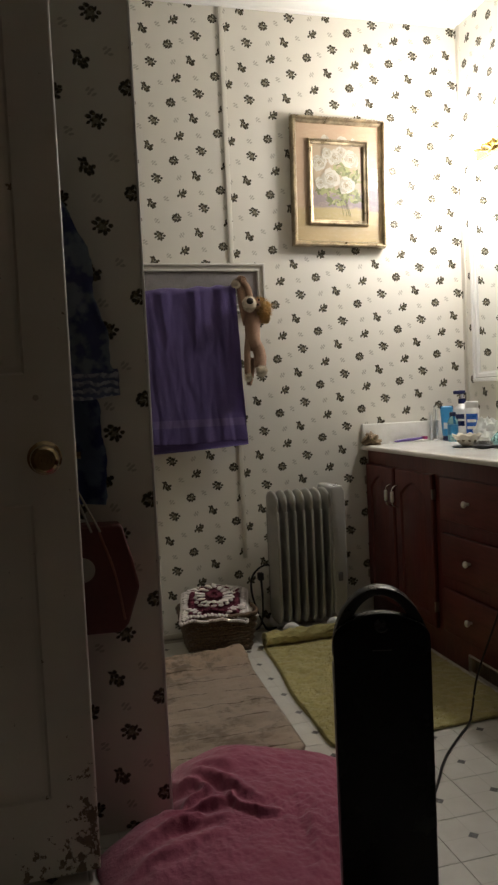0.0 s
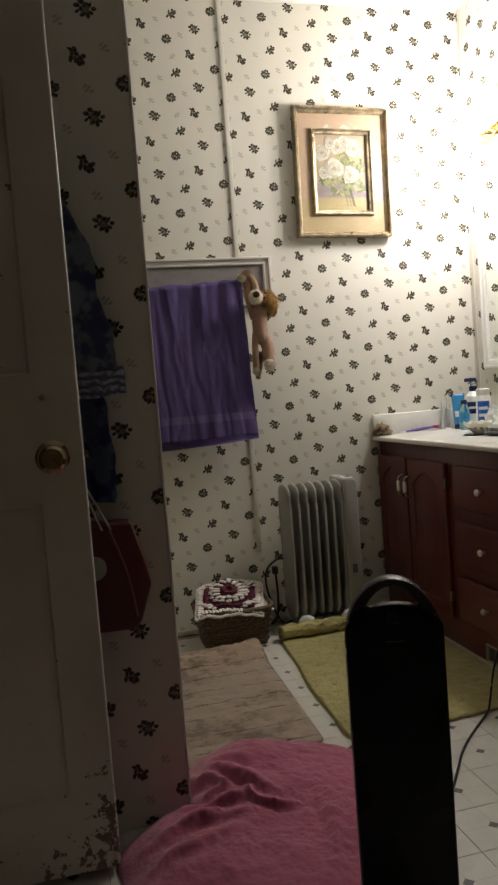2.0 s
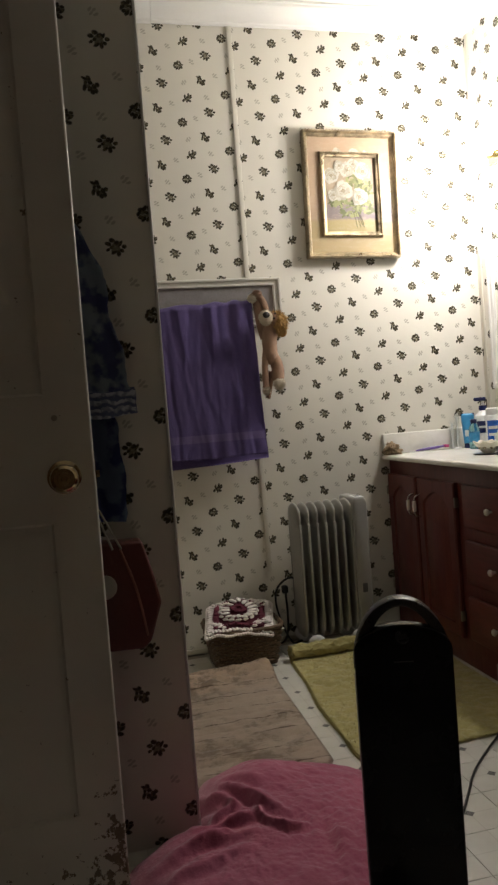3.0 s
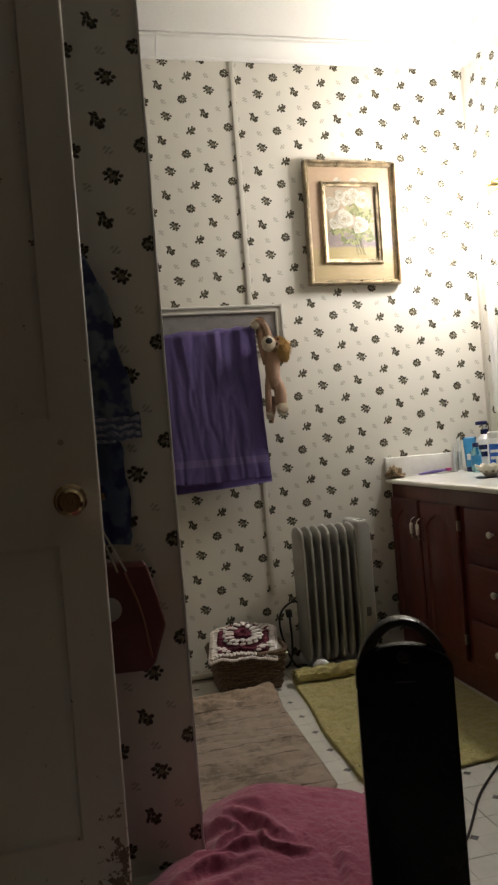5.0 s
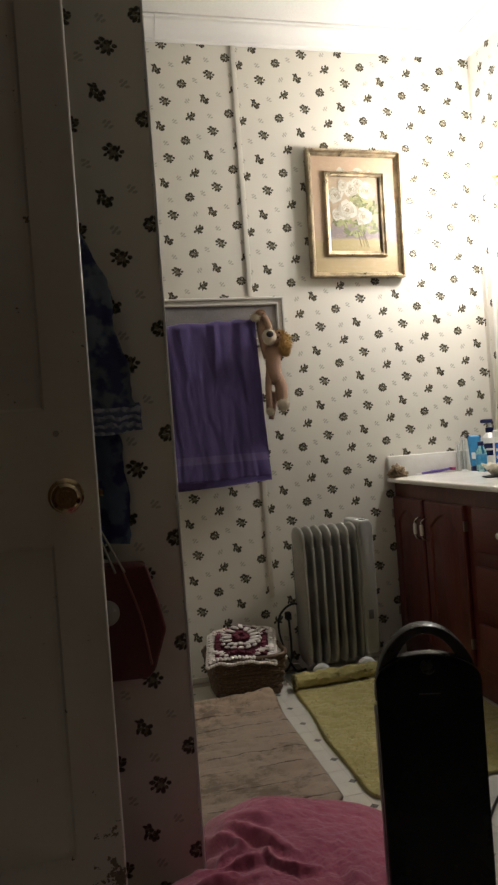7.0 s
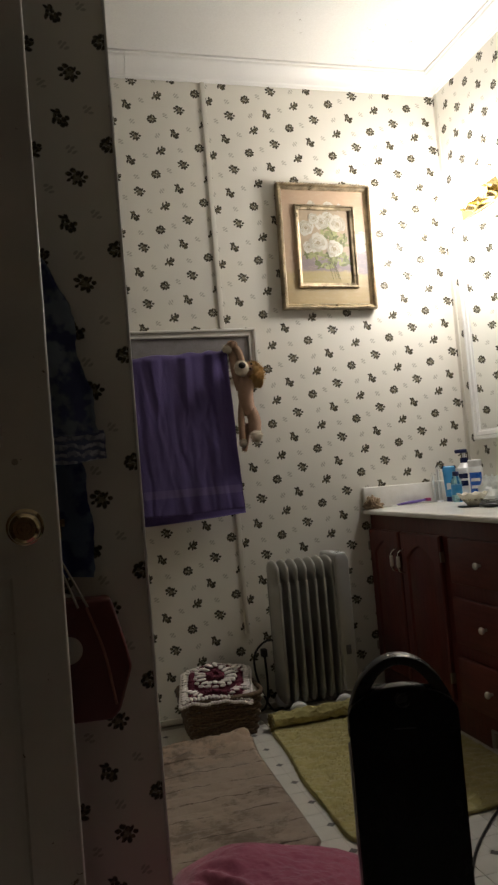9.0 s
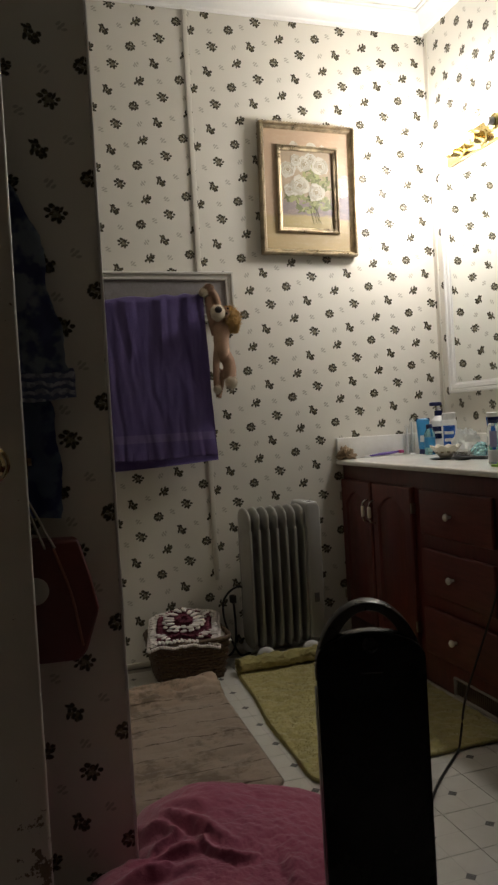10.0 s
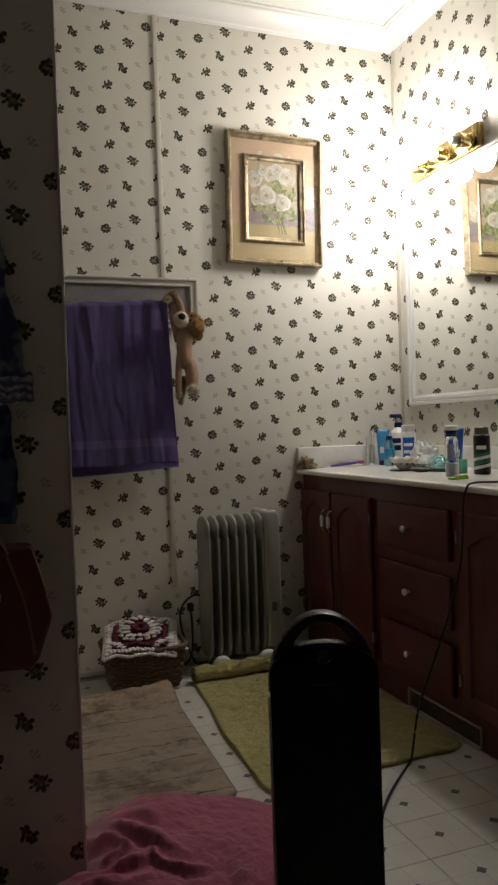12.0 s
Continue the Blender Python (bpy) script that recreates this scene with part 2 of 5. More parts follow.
def vinyl(name):
    """Off-white vinyl tile with a small grey diamond in its middle."""
    m = Mat(name, 0.35, 0, 0.45)
    co = m.coords()
    sep = m.node("ShaderNodeSeparateXYZ")
    m.put(sep.inputs[0], co)
    ax, ay = m.math("ABSOLUTE", sep.outputs[0]), m.math("ABSOLUTE", sep.outputs[1])
    rnd = m.node("ShaderNodeObjectInfo").outputs["Random"]
    shift = m.node("ShaderNodeCombineXYZ")
    m.put(shift.inputs[2], m.math("MULTIPLY", rnd, 30.0))
    v = m.vec("ADD", co, shift.outputs[0])
    marb = m.noise(26, 5.0, 0.6, v)
    fine = m.noise(300, 2.0, 0.5, v)
    base = m.mix(marb, (0.50, 0.48, 0.42), (0.66, 0.645, 0.585))
    base = m.mix(m.math("MULTIPLY", rnd, 0.25), base, (0.48, 0.455, 0.39))
    line = m.smooth(m.math("MINIMUM", ax, ay), 0.0008, 0.0016, 0.35, 0.0)
    base = m.mix(line, base, (0.33, 0.30, 0.25))
    dia = m.smooth(m.math("ADD", ax, ay), 0.0135, 0.0125)
    fleck = m.smooth(m.noise(380, 2.0, 0.6, v), 0.5, 0.58)
    m.color(m.mix(dia, base, m.mix(fleck, (0.035, 0.033, 0.03), (0.16, 0.15, 0.135))))
    m.rough(m.smooth(marb, 0.3, 0.7, 0.3, 0.45))
    m.bump(fine, 0.06, 0.0005)
    return m.m


VINYL = vinyl("vinyl_tile")
GROUT = plain("floor_joint", (0.36, 0.325, 0.265), 0.8, vary=0.2, scale=30)

# ---- setting ----
def wall(name, label, x0, x1, z0, z1, at, rz, mats, thick=0.09, split=None):
    """A wall whose face lies in its local xz plane and looks along local -y."""
    bm = bmesh.new()
    for i, (a, b) in enumerate([(x0, x1)] if split is None else [(x0, split), (split, x1)]):
        vs = box(bm, (a, 0, z0), (b, thick, z1))
        for f in {f for v in vs for f in v.link_faces}:
            f.material_index = i
    ob = obj(name, bm, mats)
    ob.matrix_basis = pose(*at, 0, 0, rz)
    return tagged(ob, label, "wall", kind="structure")


# dark brown for unseen walls on the camera's side, added to cut bounced light
UNSEEN_DARK = plain("unseen_dark_wall", (0.22, 0.14, 0.085), 0.5, vary=0.3, scale=4, stretch=(8, 8, 0.6))
BATTEN_X = 0.724
wall("wall_north", "cream flower-print wallpaper wall with a vertical seam", LEFT_X, RIGHT_X + 0.09, 0, CEIL_Z, (0, BACK_Y, 0), 0, [PAPER_LEFT, PAPER_RIGHT], split=BATTEN_X)
wall("wall_east", "cream flower-print wallpaper wall behind the vanity", -BACK_Y, -NEAR_Y, 0, CEIL_Z, (RIGHT_X, 0, 0), -90, [PAPER_SIDE, UNSEEN_DARK], split=-0.6)
wall("wall_west", "cream flower-print wallpaper side wall", NEAR_Y, BACK_Y, 0, CEIL_Z, (LEFT_X, 0, 0), 90, [UNSEEN_DARK, PAPER_SIDE], split=PART_Y)
wall("wall_south", "unseen dark brown wall behind, added to cut bounced light", -RIGHT_X - 0.09, -LEFT_X + 0.09, 0, CEIL_Z, (0, NEAR_Y, 0), 180, [UNSEEN_DARK])
part_wall = wall("wall_partition", "short wallpapered partition wall in shade", LEFT_X + 0.004, PART_X, 0, CEIL_Z, (0, PART_Y, 0), 0, [PAPER_PART], 0.10)

bm = boxed((LEFT_X - 0.09, NEAR_Y - 0.09, CEIL_Z + 0.001), (RIGHT_X + 0.09, BACK_Y + 0.09, CEIL_Z + 0.08))
tagged(obj("ceiling", bm, CEILING), "white stippled ceiling with scuffs", "ceiling", kind="structure")
floor = tagged(obj("floor", boxed((LEFT_X - 0.09, NEAR_Y - 0.09, -0.1), (RIGHT_X + 0.09, BACK_Y + 0.09, -0.004)), GROUT), "off-white vinyl tile floor with small dark diamonds", "floor", kind="structure")


def trim(name, label, bm, mat, category="trim"):
    return tagged(obj(name, bm, mat), label, category, kind="structure")


# vertical battens over the paper seams
trim("trim", "cream painted batten over the wallpaper seam", boxed((BATTEN_X - 0.010, BACK_Y - 0.007, 1.503), (BATTEN_X + 0.010, BACK_Y - 0.0005, 2.51), 0.002), CREAM_TRIM)
trim("trim", "short cream batten over the seam below the board", boxed((BATTEN_X - 0.010, BACK_Y - 0.006, 0.30), (BATTEN_X + 0.010, BACK_Y - 0.0005, 1.322), 0.002), CREAM_TRIM)
trim("trim", "cream painted batten in the wall corner", boxed((RIGHT_X - 0.007, 2.822, COUNTER_Z + 0.09), (RIGHT_X - 0.0005, 2.840, 2.505), 0.002), CREAM_TRIM)
trim("trim", "thin white corner bead on the partition edge", boxed((PART_X - 0.0025, PART_Y - 0.0025, 0), (PART_X + 0.004, PART_Y + 0.012, CEIL_Z - 0.002), 0.0022, 4), WHITE_TRIM)
trim("trim", "white corner bead behind the partition edge", boxed((PART_X + 0.0005, PART_Y + 0.092, 0), (PART_X + 0.005, PART_Y + 0.105, CEIL_Z - 0.002), 0.001), WHITE_TRIM)


def crown(length):
    """A white crown moulding along x, against a wall at y = 0 and a ceiling at z = 0."""
    prof = [(0, 0), (0, -0.078), (-0.007, -0.078), (-0.010, -0.070), (-0.016, -0.066), (-0.022, -0.052), (-0.036, -0.034), (-0.052, -0.024), (-0.058, -0.018), (-0.060, -0.009), (-0.068, -0.007), (-0.068, 0)]
    bm = bmesh.new()
    a = [bm.verts.new((0, y, z)) for y, z in prof]
    b = [bm.verts.new((length, y, z)) for y, z in prof]
    n = len(prof)
    for i in range(n):
        bm.faces.new((a[i], a[(i + 1) % n], b[(i + 1) % n], b[i]))
    bm.faces.new(list(reversed(a)))
    bm.faces.new(b)
    bmesh.ops.recalc_face_normals(bm, faces=bm.faces[:])
    return bm


c = trim("trim", "white crown moulding along the ceiling", crown(RIGHT_X - 0.415), WHITE_TRIM)
c.matrix_basis = pose(0.414, BACK_Y - 0.001, CEIL_Z)
c = trim("trim", "shorter white crown moulding piece with an open joint", crown(0.412 - LEFT_X), WHITE_TRIM)
c.matrix_basis = pose(LEFT_X, BACK_Y - 0.001, CEIL_Z - 0.002)
c = trim("trim", "white crown moulding above the vanity wall", crown(BACK_Y - NEAR_Y - 0.003), WHITE_TRIM)
c.matrix_basis = pose(RIGHT_X - 0.001, BACK_Y - 0.002, CEIL_Z - 0.001, 0, 0, -90)
trim("baseboard", "low cream baseboard along the papered wall", boxed((LEFT_X, BACK_Y - 0.011, 0), (1.285, BACK_Y - 0.0005, 0.022), 0.003), CREAM_TRIM, "baseboard")

# ---- lamp bar ----
BRASS = plain("polished_brass", (0.52, 0.40, 0.17), 0.2, 1.0, vary=0.12, scale=25)
PORCELAIN = plain("white_socket", (0.75, 0.74, 0.70), 0.35, vary=0.06)


def bulb_mat():
    m = Mat("lit_bulb", 0.3)
    m.b.inputs["Emission Color"].default_value = (1.0, 0.950, 0.918, 1)
    m.b.inputs["Emission Strength"].default_value = BULB_STRENGTH
    return m.color((0.9, 0.9, 0.88)).m


BULB = bulb_mat()
bar = thing("vanity_light", "brass vanity light bar with two lit bulbs and one bare socket", "wall lamp", at=(RIGHT_X, 2.445, 1.932))
part("backplate", boxed((-0.028, -0.197, -0.044), (-0.0005, 0.235, 0.044), 0.005, 3), BRASS, bar)
for y in (-0.153, -0.010, 0.131):
    at = pose(0, y, -0.015, 0, -90, 0)
    s = part("socket", lathed([(0.029, 0.026), (0.030, 0.032), (0.025, 0.036), (0.025, 0.075), (0.028, 0.079), (0.028, 0.086), (0.022, 0.090)], 28, at), BRASS, bar, smooth=False)
    part("collar", lathed([(0.013, 0.088), (0.016, 0.092), (0.0145, 0.096), (0.0165, 0.100), (0.0145, 0.104), (0.0165, 0.108), (0.013, 0.112)], 20, at), PORCELAIN, s, "white threaded collar")
    if y > -0.1:
        prof = [(0.012, 0.112)] + [(0.042 * math.sin(a), 0.152 - 0.042 * math.cos(a)) for a in (0.4 + (math.pi - 0.45) * i / 12 for i in range(13))]
        part("bulb", lathed(prof, 24, at), BULB, s, "glowing warm white globe bulb", smooth=True)

# ---- mirror ----
MIRROR = Mat("mirror_glass", 0.02, 1.0).color((0.88, 0.90, 0.89)).m


def frame_bm(w, h, wide, deep, steps=((0, 0.6), (0.25, 1.0), (0.6, 0.85), (0.8, 0.55), (1.0, 0.5))):
    """A mitred picture frame in the xz plane, its back at y = 0, its front towards -y. steps: (share of width from outside, share of depth)."""
    bm = bmesh.new()
    rings = []
    for s, d in [(0, 0.0)] + list(steps) + [(1.0, 0.0)]:
        o = s * wide
        rings.append([bm.verts.new((x, -d * deep, z)) for x, z in ((o, o), (w - o, o), (w - o, h - o), (o, h - o))])
    rings.append(rings[0])
    for a, b in zip(rings, rings[1:]):
        for i in range(4):
            bm.faces.new((a[i], a[(i + 1) % 4], b[(i + 1) % 4], b[i]))
    bmesh.ops.recalc_face_normals(bm, faces=bm.faces[:])
    return bm


mirror = thing("wall_mirror", "large wall mirror in a moulded white frame above the vanity", "mirror", at=(RIGHT_X - 0.001, 2.768, 0.981), turn=(0, 0, -89.6))
part("mirror_frame", frame_bm(1.32, 0.903, 0.042, 0.017, ((0, 0.8), (0.08, 1.0), (0.30, 1.0), (0.34, 0.55), (0.40, 0.55), (0.46, 0.8), (0.80, 0.7), (0.84, 0.4), (1.0, 0.3))), WHITE_TRIM, mirror, "white moulded frame")
part("mirror_glass", boxed((0.040, -0.0045, 0.040), (1.280, -0.001, 0.863)), MIRROR, mirror, "clear mirror glass")


# ---- vanity ----
def wood_mat(name, dark, light, axis=(14, 14, 1.6), rough=0.38):
    m = Mat(name, rough, 0, 0.5)
    co = m.coords()
    g = m.noise(5.0, 6.0, 0.6, co, axis)
    f = m.noise(30.0, 3.0, 0.6, co, axis)
    wear = m.noise(3.0, 4.0, 0.6, co)
    col = m.mix(m.smooth(g, 0.3, 0.7), dark, light)
    col = m.mix(m.math("MULTIPLY", m.smooth(f, 0.5, 0.65), 0.22), col, tuple(c * 0.45 for c in dark))
    m.color(m.mix(m.math("MULTIPLY", m.smooth(wear, 0.55, 0.75), 0.3), col, tuple(min(1, c * 1.5) for c in light)))
    m.rough(m.smooth(wear, 0.3, 0.7, rough - 0.08, rough + 0.14))
    m.bump(f, 0.12, 0.001)
    return m.m


CHERRY = wood_mat("cherry_stained_wood", (0.088, 0.0155, 0.013), (0.135, 0.027, 0.021))
CHERRY_H = wood_mat("cherry_stained_wood_cross", (0.088, 0.0155, 0.013), (0.135, 0.027, 0.021), (14, 1.6, 14))
CERAMIC = plain("white_ceramic", (0.78, 0.76, 0.70), 0.18, vary=0.05)
CHROME = plain("worn_chrome", (0.72, 0.72, 0.70), 0.2, 1.0, vary=0.1, scale=30)
HINGE = plain("steel_hinge", (0.40, 0.36, 0.30), 0.4, 1.0, vary=0.1)
MARBLE = Mat("cultured_marble", 0.22, 0, 0.5)
_v = MARBLE.noise(6.0, 7.0, 0.7)
MARBLE.color(MARBLE.mix(MARBLE.smooth(_v, 0.42, 0.62), (0.80, 0.785, 0.74), (0.72, 0.70, 0.64)))
MARBLE = MARBLE.m

FACE_X, V_NEAR, V_FAR = 1.287, 0.75, BACK_Y - 0.003
vanity = thing("vanity_cabinet", "cherry-stained wooden bathroom vanity with doors and drawers", "cabinet", at=(FACE_X, 0, 0))
bm = bmesh.new()
box(bm, (0.0, V_NEAR, 0.002), (RIGHT_X - FACE_X - 0.003, V_FAR, COUNTER_Z - 0.021), 0.002)
part("body", bm, CHERRY, vanity)


def routed_frame(y0, y1, z0, z1, arch):
    """The door slab as a frame round the routed field, so that the groove is open."""
    bm = bmesh.new()
    w, n = y1 - y0, 16

    def ring(inset, x, arched):
        pts = [(y0 + inset, z0 + inset), (y1 - inset, z0 + inset)]
        for i in range(n + 1):
            s = i / n
            lift = arch * (1 - abs(2 * s - 1) ** 1.6) if (arch and arched) else 0
            pts.append((y1 - inset - (w - 2 * inset) * s, z1 - inset - (arch if arched else 0) + lift))
        return [bm.verts.new((x, y, z)) for y, z in pts]

    rings = [ring(0.0, -0.001, False), ring(0.0, -0.014, False), ring(0.005, -0.019, False), ring(0.043, -0.019, True), ring(0.047, -0.012, True), ring(0.052, -0.012, True), ring(0.068, -0.018, True)]
    for a, b in zip(rings, rings[1:]):
        for i in range(len(a)):
            j = (i + 1) % len(a)
            bm.faces.new((a[i], a[j], b[j], b[i]))
    bm.faces.new(rings[-1])
    bm.faces.new(list(reversed(rings[0])))
    bmesh.ops.recalc_face_normals(bm, faces=bm.faces[:])
    return bm


def cabinet_door(y0, y1, handle_y, hinge_y):
    d = part("door", routed_frame(y0, y1, 0.10, 0.655, 0.05), CHERRY, vanity)
    bm = bmesh.new()
    tube(bm, curve_points([(-0.019, handle_y, 0.505), (-0.040, handle_y, 0.515), (-0.044, handle_y, 0.547), (-0.040, handle_y, 0.58), (-0.019, handle_y, 0.59)], 6), 0.0035, 8)
    h = part("handle", bm, CHROME, vanity, "chrome pull", smooth=True)
    part("grip", lathed([(0.0055, 0), (0.007, 0.004), (0.0075, 0.021), (0.007, 0.038), (0.0055, 0.042)], 14, pose(-0.0435, handle_y, 0.526)), CERAMIC, h, "white ceramic grip", smooth=True)
    for z in (0.18, 0.585):
        part("hinge", boxed((-0.022, hinge_y - 0.004, z - 0.018), (-0.006, hinge_y + 0.004, z + 0.018), 0.002), HINGE, d)
    return d


cabinet_door(2.590, 2.845, 2.604, 2.850)
cabinet_door(2.285, 2.572, 2.550, 2.277)
cabinet_door(1.440, 1.785, 1.475, 1.790)
cabinet_door(1.095, 1.430, 1.40, 1.088)
for z0, z1, zk in ((0.505, 0.655, 0.579), (0.308, 0.460, 0.382), (0.110, 0.263, 0.187)):
    bm = bmesh.new()
    y0, y1 = 1.833, 2.228
    box(bm, (-0.018, y0, z0), (-0.001, y1, z1), 0.006, 3)
    dr = part("drawer", bm, CHERRY_H, vanity)
    k = lathed([(0.005, 0.0), (0.005, 0.008), (0.008, 0.011), (0.0115, 0.016), (0.0115, 0.020), (0.008, 0.024), (0.003, 0.0255)], 20, pose(-0.018, 2.043, zk, 0, -90, 0))
    part("knob", k, CERAMIC, dr, "white ceramic knob", smooth=True)
VENT_GREY = plain("dusty_grille_paint", (0.42, 0.39, 0.35), 0.55, vary=0.25, scale=25)
g = part("vent_grille", frame_bm(0.365, 0.062, 0.007, 0.008), VENT_GREY, vanity, "dusty grey-white metal vent grille near the floor")
g.matrix_basis = pose(-0.0005, 2.088, 0.004, 0, 0, -90)
slat = boxed((-0.0015, -0.0045, 0.010), (0.0015, -0.001, 0.052))
me = bpy.data.meshes.new("slat")
slat.to_mesh(me)
slat.free()
me.materials.append(HINGE)
for i in range(34):
    s = new("slat", me)
    s.parent = g
    s.location = (0.016 + 0.01 * i, 0, 0)

# worktop with a sunken oval basin
BASIN = (1.515, 1.36, 0.165, 0.215)


def worktop():
    bm = bmesh.new()
    x0, x1, y0, y1 = COUNTER_X, RIGHT_X - 0.002, V_NEAR - 0.01, BACK_Y - 0.001
    nx, ny = 44, 120

    def top(u, v):
        x, y = x0 + (x1 - x0) * u, y0 + (y1 - y0) * v
        r = math.hypot((x - BASIN[0]) / BASIN[2], (y - BASIN[1]) / BASIN[3])
        z = COUNTER_Z
        if r < 1:
            z -= 0.11 * (1 - r ** 3.2)
        elif r < 1.12:
            z += 0.003 * math.sin((r - 1) / 0.12 * math.pi)
        if u == 0:
            x += 0.004
            z -= 0.0025
        return (x, y, z)

    g = sheet(bm, nx, ny, top)
    rim = [g[0][i] for i in range(nx + 1)] + [g[j][nx] for j in range(1, ny + 1)] + [g[ny][i] for i in range(nx - 1, -1, -1)] + [g[j][0] for j in range(ny - 1, 0, -1)]
    rings = [rim]
    for dz, out in ((-0.005, 0.003), (-0.016, 0.003), (-0.020, 0.006)):
        rings.append([bm.verts.new((max(v.co.x, x0 + 0.004) - (0.004 - out + 0.003 if v.co.x < x0 + 0.01 else 0), v.co.y, COUNTER_Z + dz)) for v in rim])
    for a, b in zip(rings, rings[1:]):
        for i in range(len(a)):
            j = (i + 1) % len(a)
            bm.faces.new((a[i], b[i], b[j], a[j]))
    bmesh.ops.recalc_face_normals(bm, faces=bm.faces[:])
    return bm


top = thing("worktop", "cream cultured-marble vanity top with basin and splashbacks", "worktop", at=(0, 0, 0))
part("slab", worktop(), MARBLE, top, smooth=True)
part("side_splash", boxed((COUNTER_X + 0.004, BACK_Y - 0.020, COUNTER_Z + 0.0005), (RIGHT_X - 0.022, BACK_Y - 0.001, 0.823), 0.004, 3), MARBLE, top)
part("back_splash", boxed((RIGHT_X - 0.020, V_NEAR, COUNTER_Z + 0.0005), (RIGHT_X - 0.002, BACK_Y - 0.001, 0.815), 0.004, 3), MARBLE, top)

# ---- panel door ----
DOOR_W, DOOR_EDGE, DOOR_FRONT = 0.74, 0.021, 1.400


def door_mat():
    m = Mat("old_white_door_paint", 0.4, 0, 0.45)
    co = m.coords()
    sep = m.node("ShaderNodeSeparateXYZ")
    m.put(sep.inputs[0], co)
    big, fine = m.noise(3.0, 4.0, 0.5, co), m.noise(45.0, 5.0, 0.7, co)
    low = m.math("MAXIMUM", m.math("MULTIPLY", m.smooth(sep.outputs[2], 0.34, 0.05), m.smooth(sep.outputs[0], 0.62, 0.735)), m.math("MULTIPLY", m.smooth(sep.outputs[2], 0.14, 0.0), m.smooth(sep.outputs[0], 0.50, 0.70, 0.3, 0.9)))
    chips = m.smooth(m.math("MULTIPLY_ADD", low, 0.19, m.noise(38.0, 5.0, 0.65, co)), 0.66, 0.69)
    base = m.mix(big, (0.62, 0.59, 0.52), (0.72, 0.70, 0.63))
    m.color(m.mix(chips, base, m.mix(fine, (0.10, 0.07, 0.045), (0.28, 0.22, 0.15))))
    m.bump(m.math("SUBTRACT", m.math("MULTIPLY", fine, 0.2), chips), 0.35, 0.0012)
    return m.m


DOOR_PAINT = door_mat()
door = thing("panel_door", "old off-white panel door standing open, paint chipped at the bottom", "door", at=(DOOR_EDGE - DOOR_W, DOOR_FRONT, 0.02))


def panel_door():
    """A moulded slab with four sunk panels, its front at y = 0."""
    bm = bmesh.new()
    w, h, t = DOOR_W, 2.03, 0.035
    xs = [0, 0.088, 0.332, 0.408, 0.652, w]
    zs = [0, 0.160, 0.750, 1.00, 1.92, h]
    holes = {(1, 1), (3, 1), (1, 3), (3, 3)}
    for side, y, flip in ((0, 0.0, False), (1, t, True)):
        for i in range(5):
            for k in range(5):
                q = [(xs[i], zs[k]), (xs[i + 1], zs[k]), (xs[i + 1], zs[k + 1]), (xs[i], zs[k + 1])]
                sgn = 1 if side == 0 else -1
                if (i, k) in holes:
                    prev = [bm.verts.new((x, y, z)) for x, z in q]
                    for ins, dy in ((0.005, 0.006), (0.012, 0.008), (0.016, 0.008), (0.032, 0.002)):
                        q2 = [(q[0][0] + ins, q[0][1] + ins), (q[1][0] - ins, q[1][1] + ins), (q[2][0] - ins, q[2][1] - ins), (q[3][0] + ins, q[3][1] - ins)]
                        cur = [bm.verts.new((x, y + sgn * dy, z)) for x, z in q2]
                        for a in range(4):
                            bm.faces.new((prev[a], prev[(a + 1) % 4], cur[(a + 1) % 4], cur[a]))
                        prev = cur
                    bm.faces.new(prev)
                else:
                    bm.faces.new([bm.verts.new((x, y, z)) for x, z in q])
    rim = [((a, 0), (b, 0)) for a, b in zip(xs, xs[1:])] + [((a, h), (b, h)) for a, b in zip(xs, xs[1:])] + [((0, a), (0, b)) for a, b in zip(zs, zs[1:])] + [((w, a), (w, b)) for a, b in zip(zs, zs[1:])]
    for (x0, z0), (x1, z1) in rim:
        bm.faces.new([bm.verts.new(p) for p in ((x0, 0, z0), (x1, 0, z1), (x1, t, z1), (x0, t, z0))])
    bmesh.ops.remove_doubles(bm, verts=bm.verts[:], dist=0.0004)
    bmesh.ops.recalc_face_normals(bm, faces=bm.faces[:])
    es = [e for e in bm.edges if all(v.co.x > w - 0.001 and v.co.y < 0.001 for v in e.verts)]
    bmesh.ops.bevel(bm, geom=es, offset=0.006, segments=4, affect="EDGES", profile=0.5)
    return bm


part("leaf", panel_door(), DOOR_PAINT, door)
OLD_BRASS = plain("aged_brass", (0.56, 0.45, 0.27), 0.16, 1.0, vary=0.2, scale=40)
kx, kz = DOOR_W - 0.060, 0.838
kn = part("knob", lathed([(0.030, 0.0), (0.033, 0.002), (0.033, 0.005), (0.028, 0.009), (0.014, 0.012), (0.012, 0.028), (0.018, 0.034), (0.0255, 0.042), (0.0275, 0.050), (0.0255, 0.058), (0.020, 0.063), (0.019, 0.0605), (0.013, 0.0605), (0.012, 0.063), (0.006, 0.063), (0.005, 0.060), (0.002, 0.060)], 32, pose(kx, 0, kz, 90, 0, 0)), OLD_BRASS, door, "round aged brass door knob")
part("latch_plate", boxed((DOOR_W - 0.0005, 0.006, kz - 0.028), (DOOR_W + 0.0015, 0.029, kz + 0.028), 0.0005), OLD_BRASS, door, "brass latch plate")
part("latch", boxed((DOOR_W + 0.001, 0.012, kz - 0.007), (DOOR_W + 0.009, 0.023, kz + 0.007), 0.001), OLD_BRASS, door)
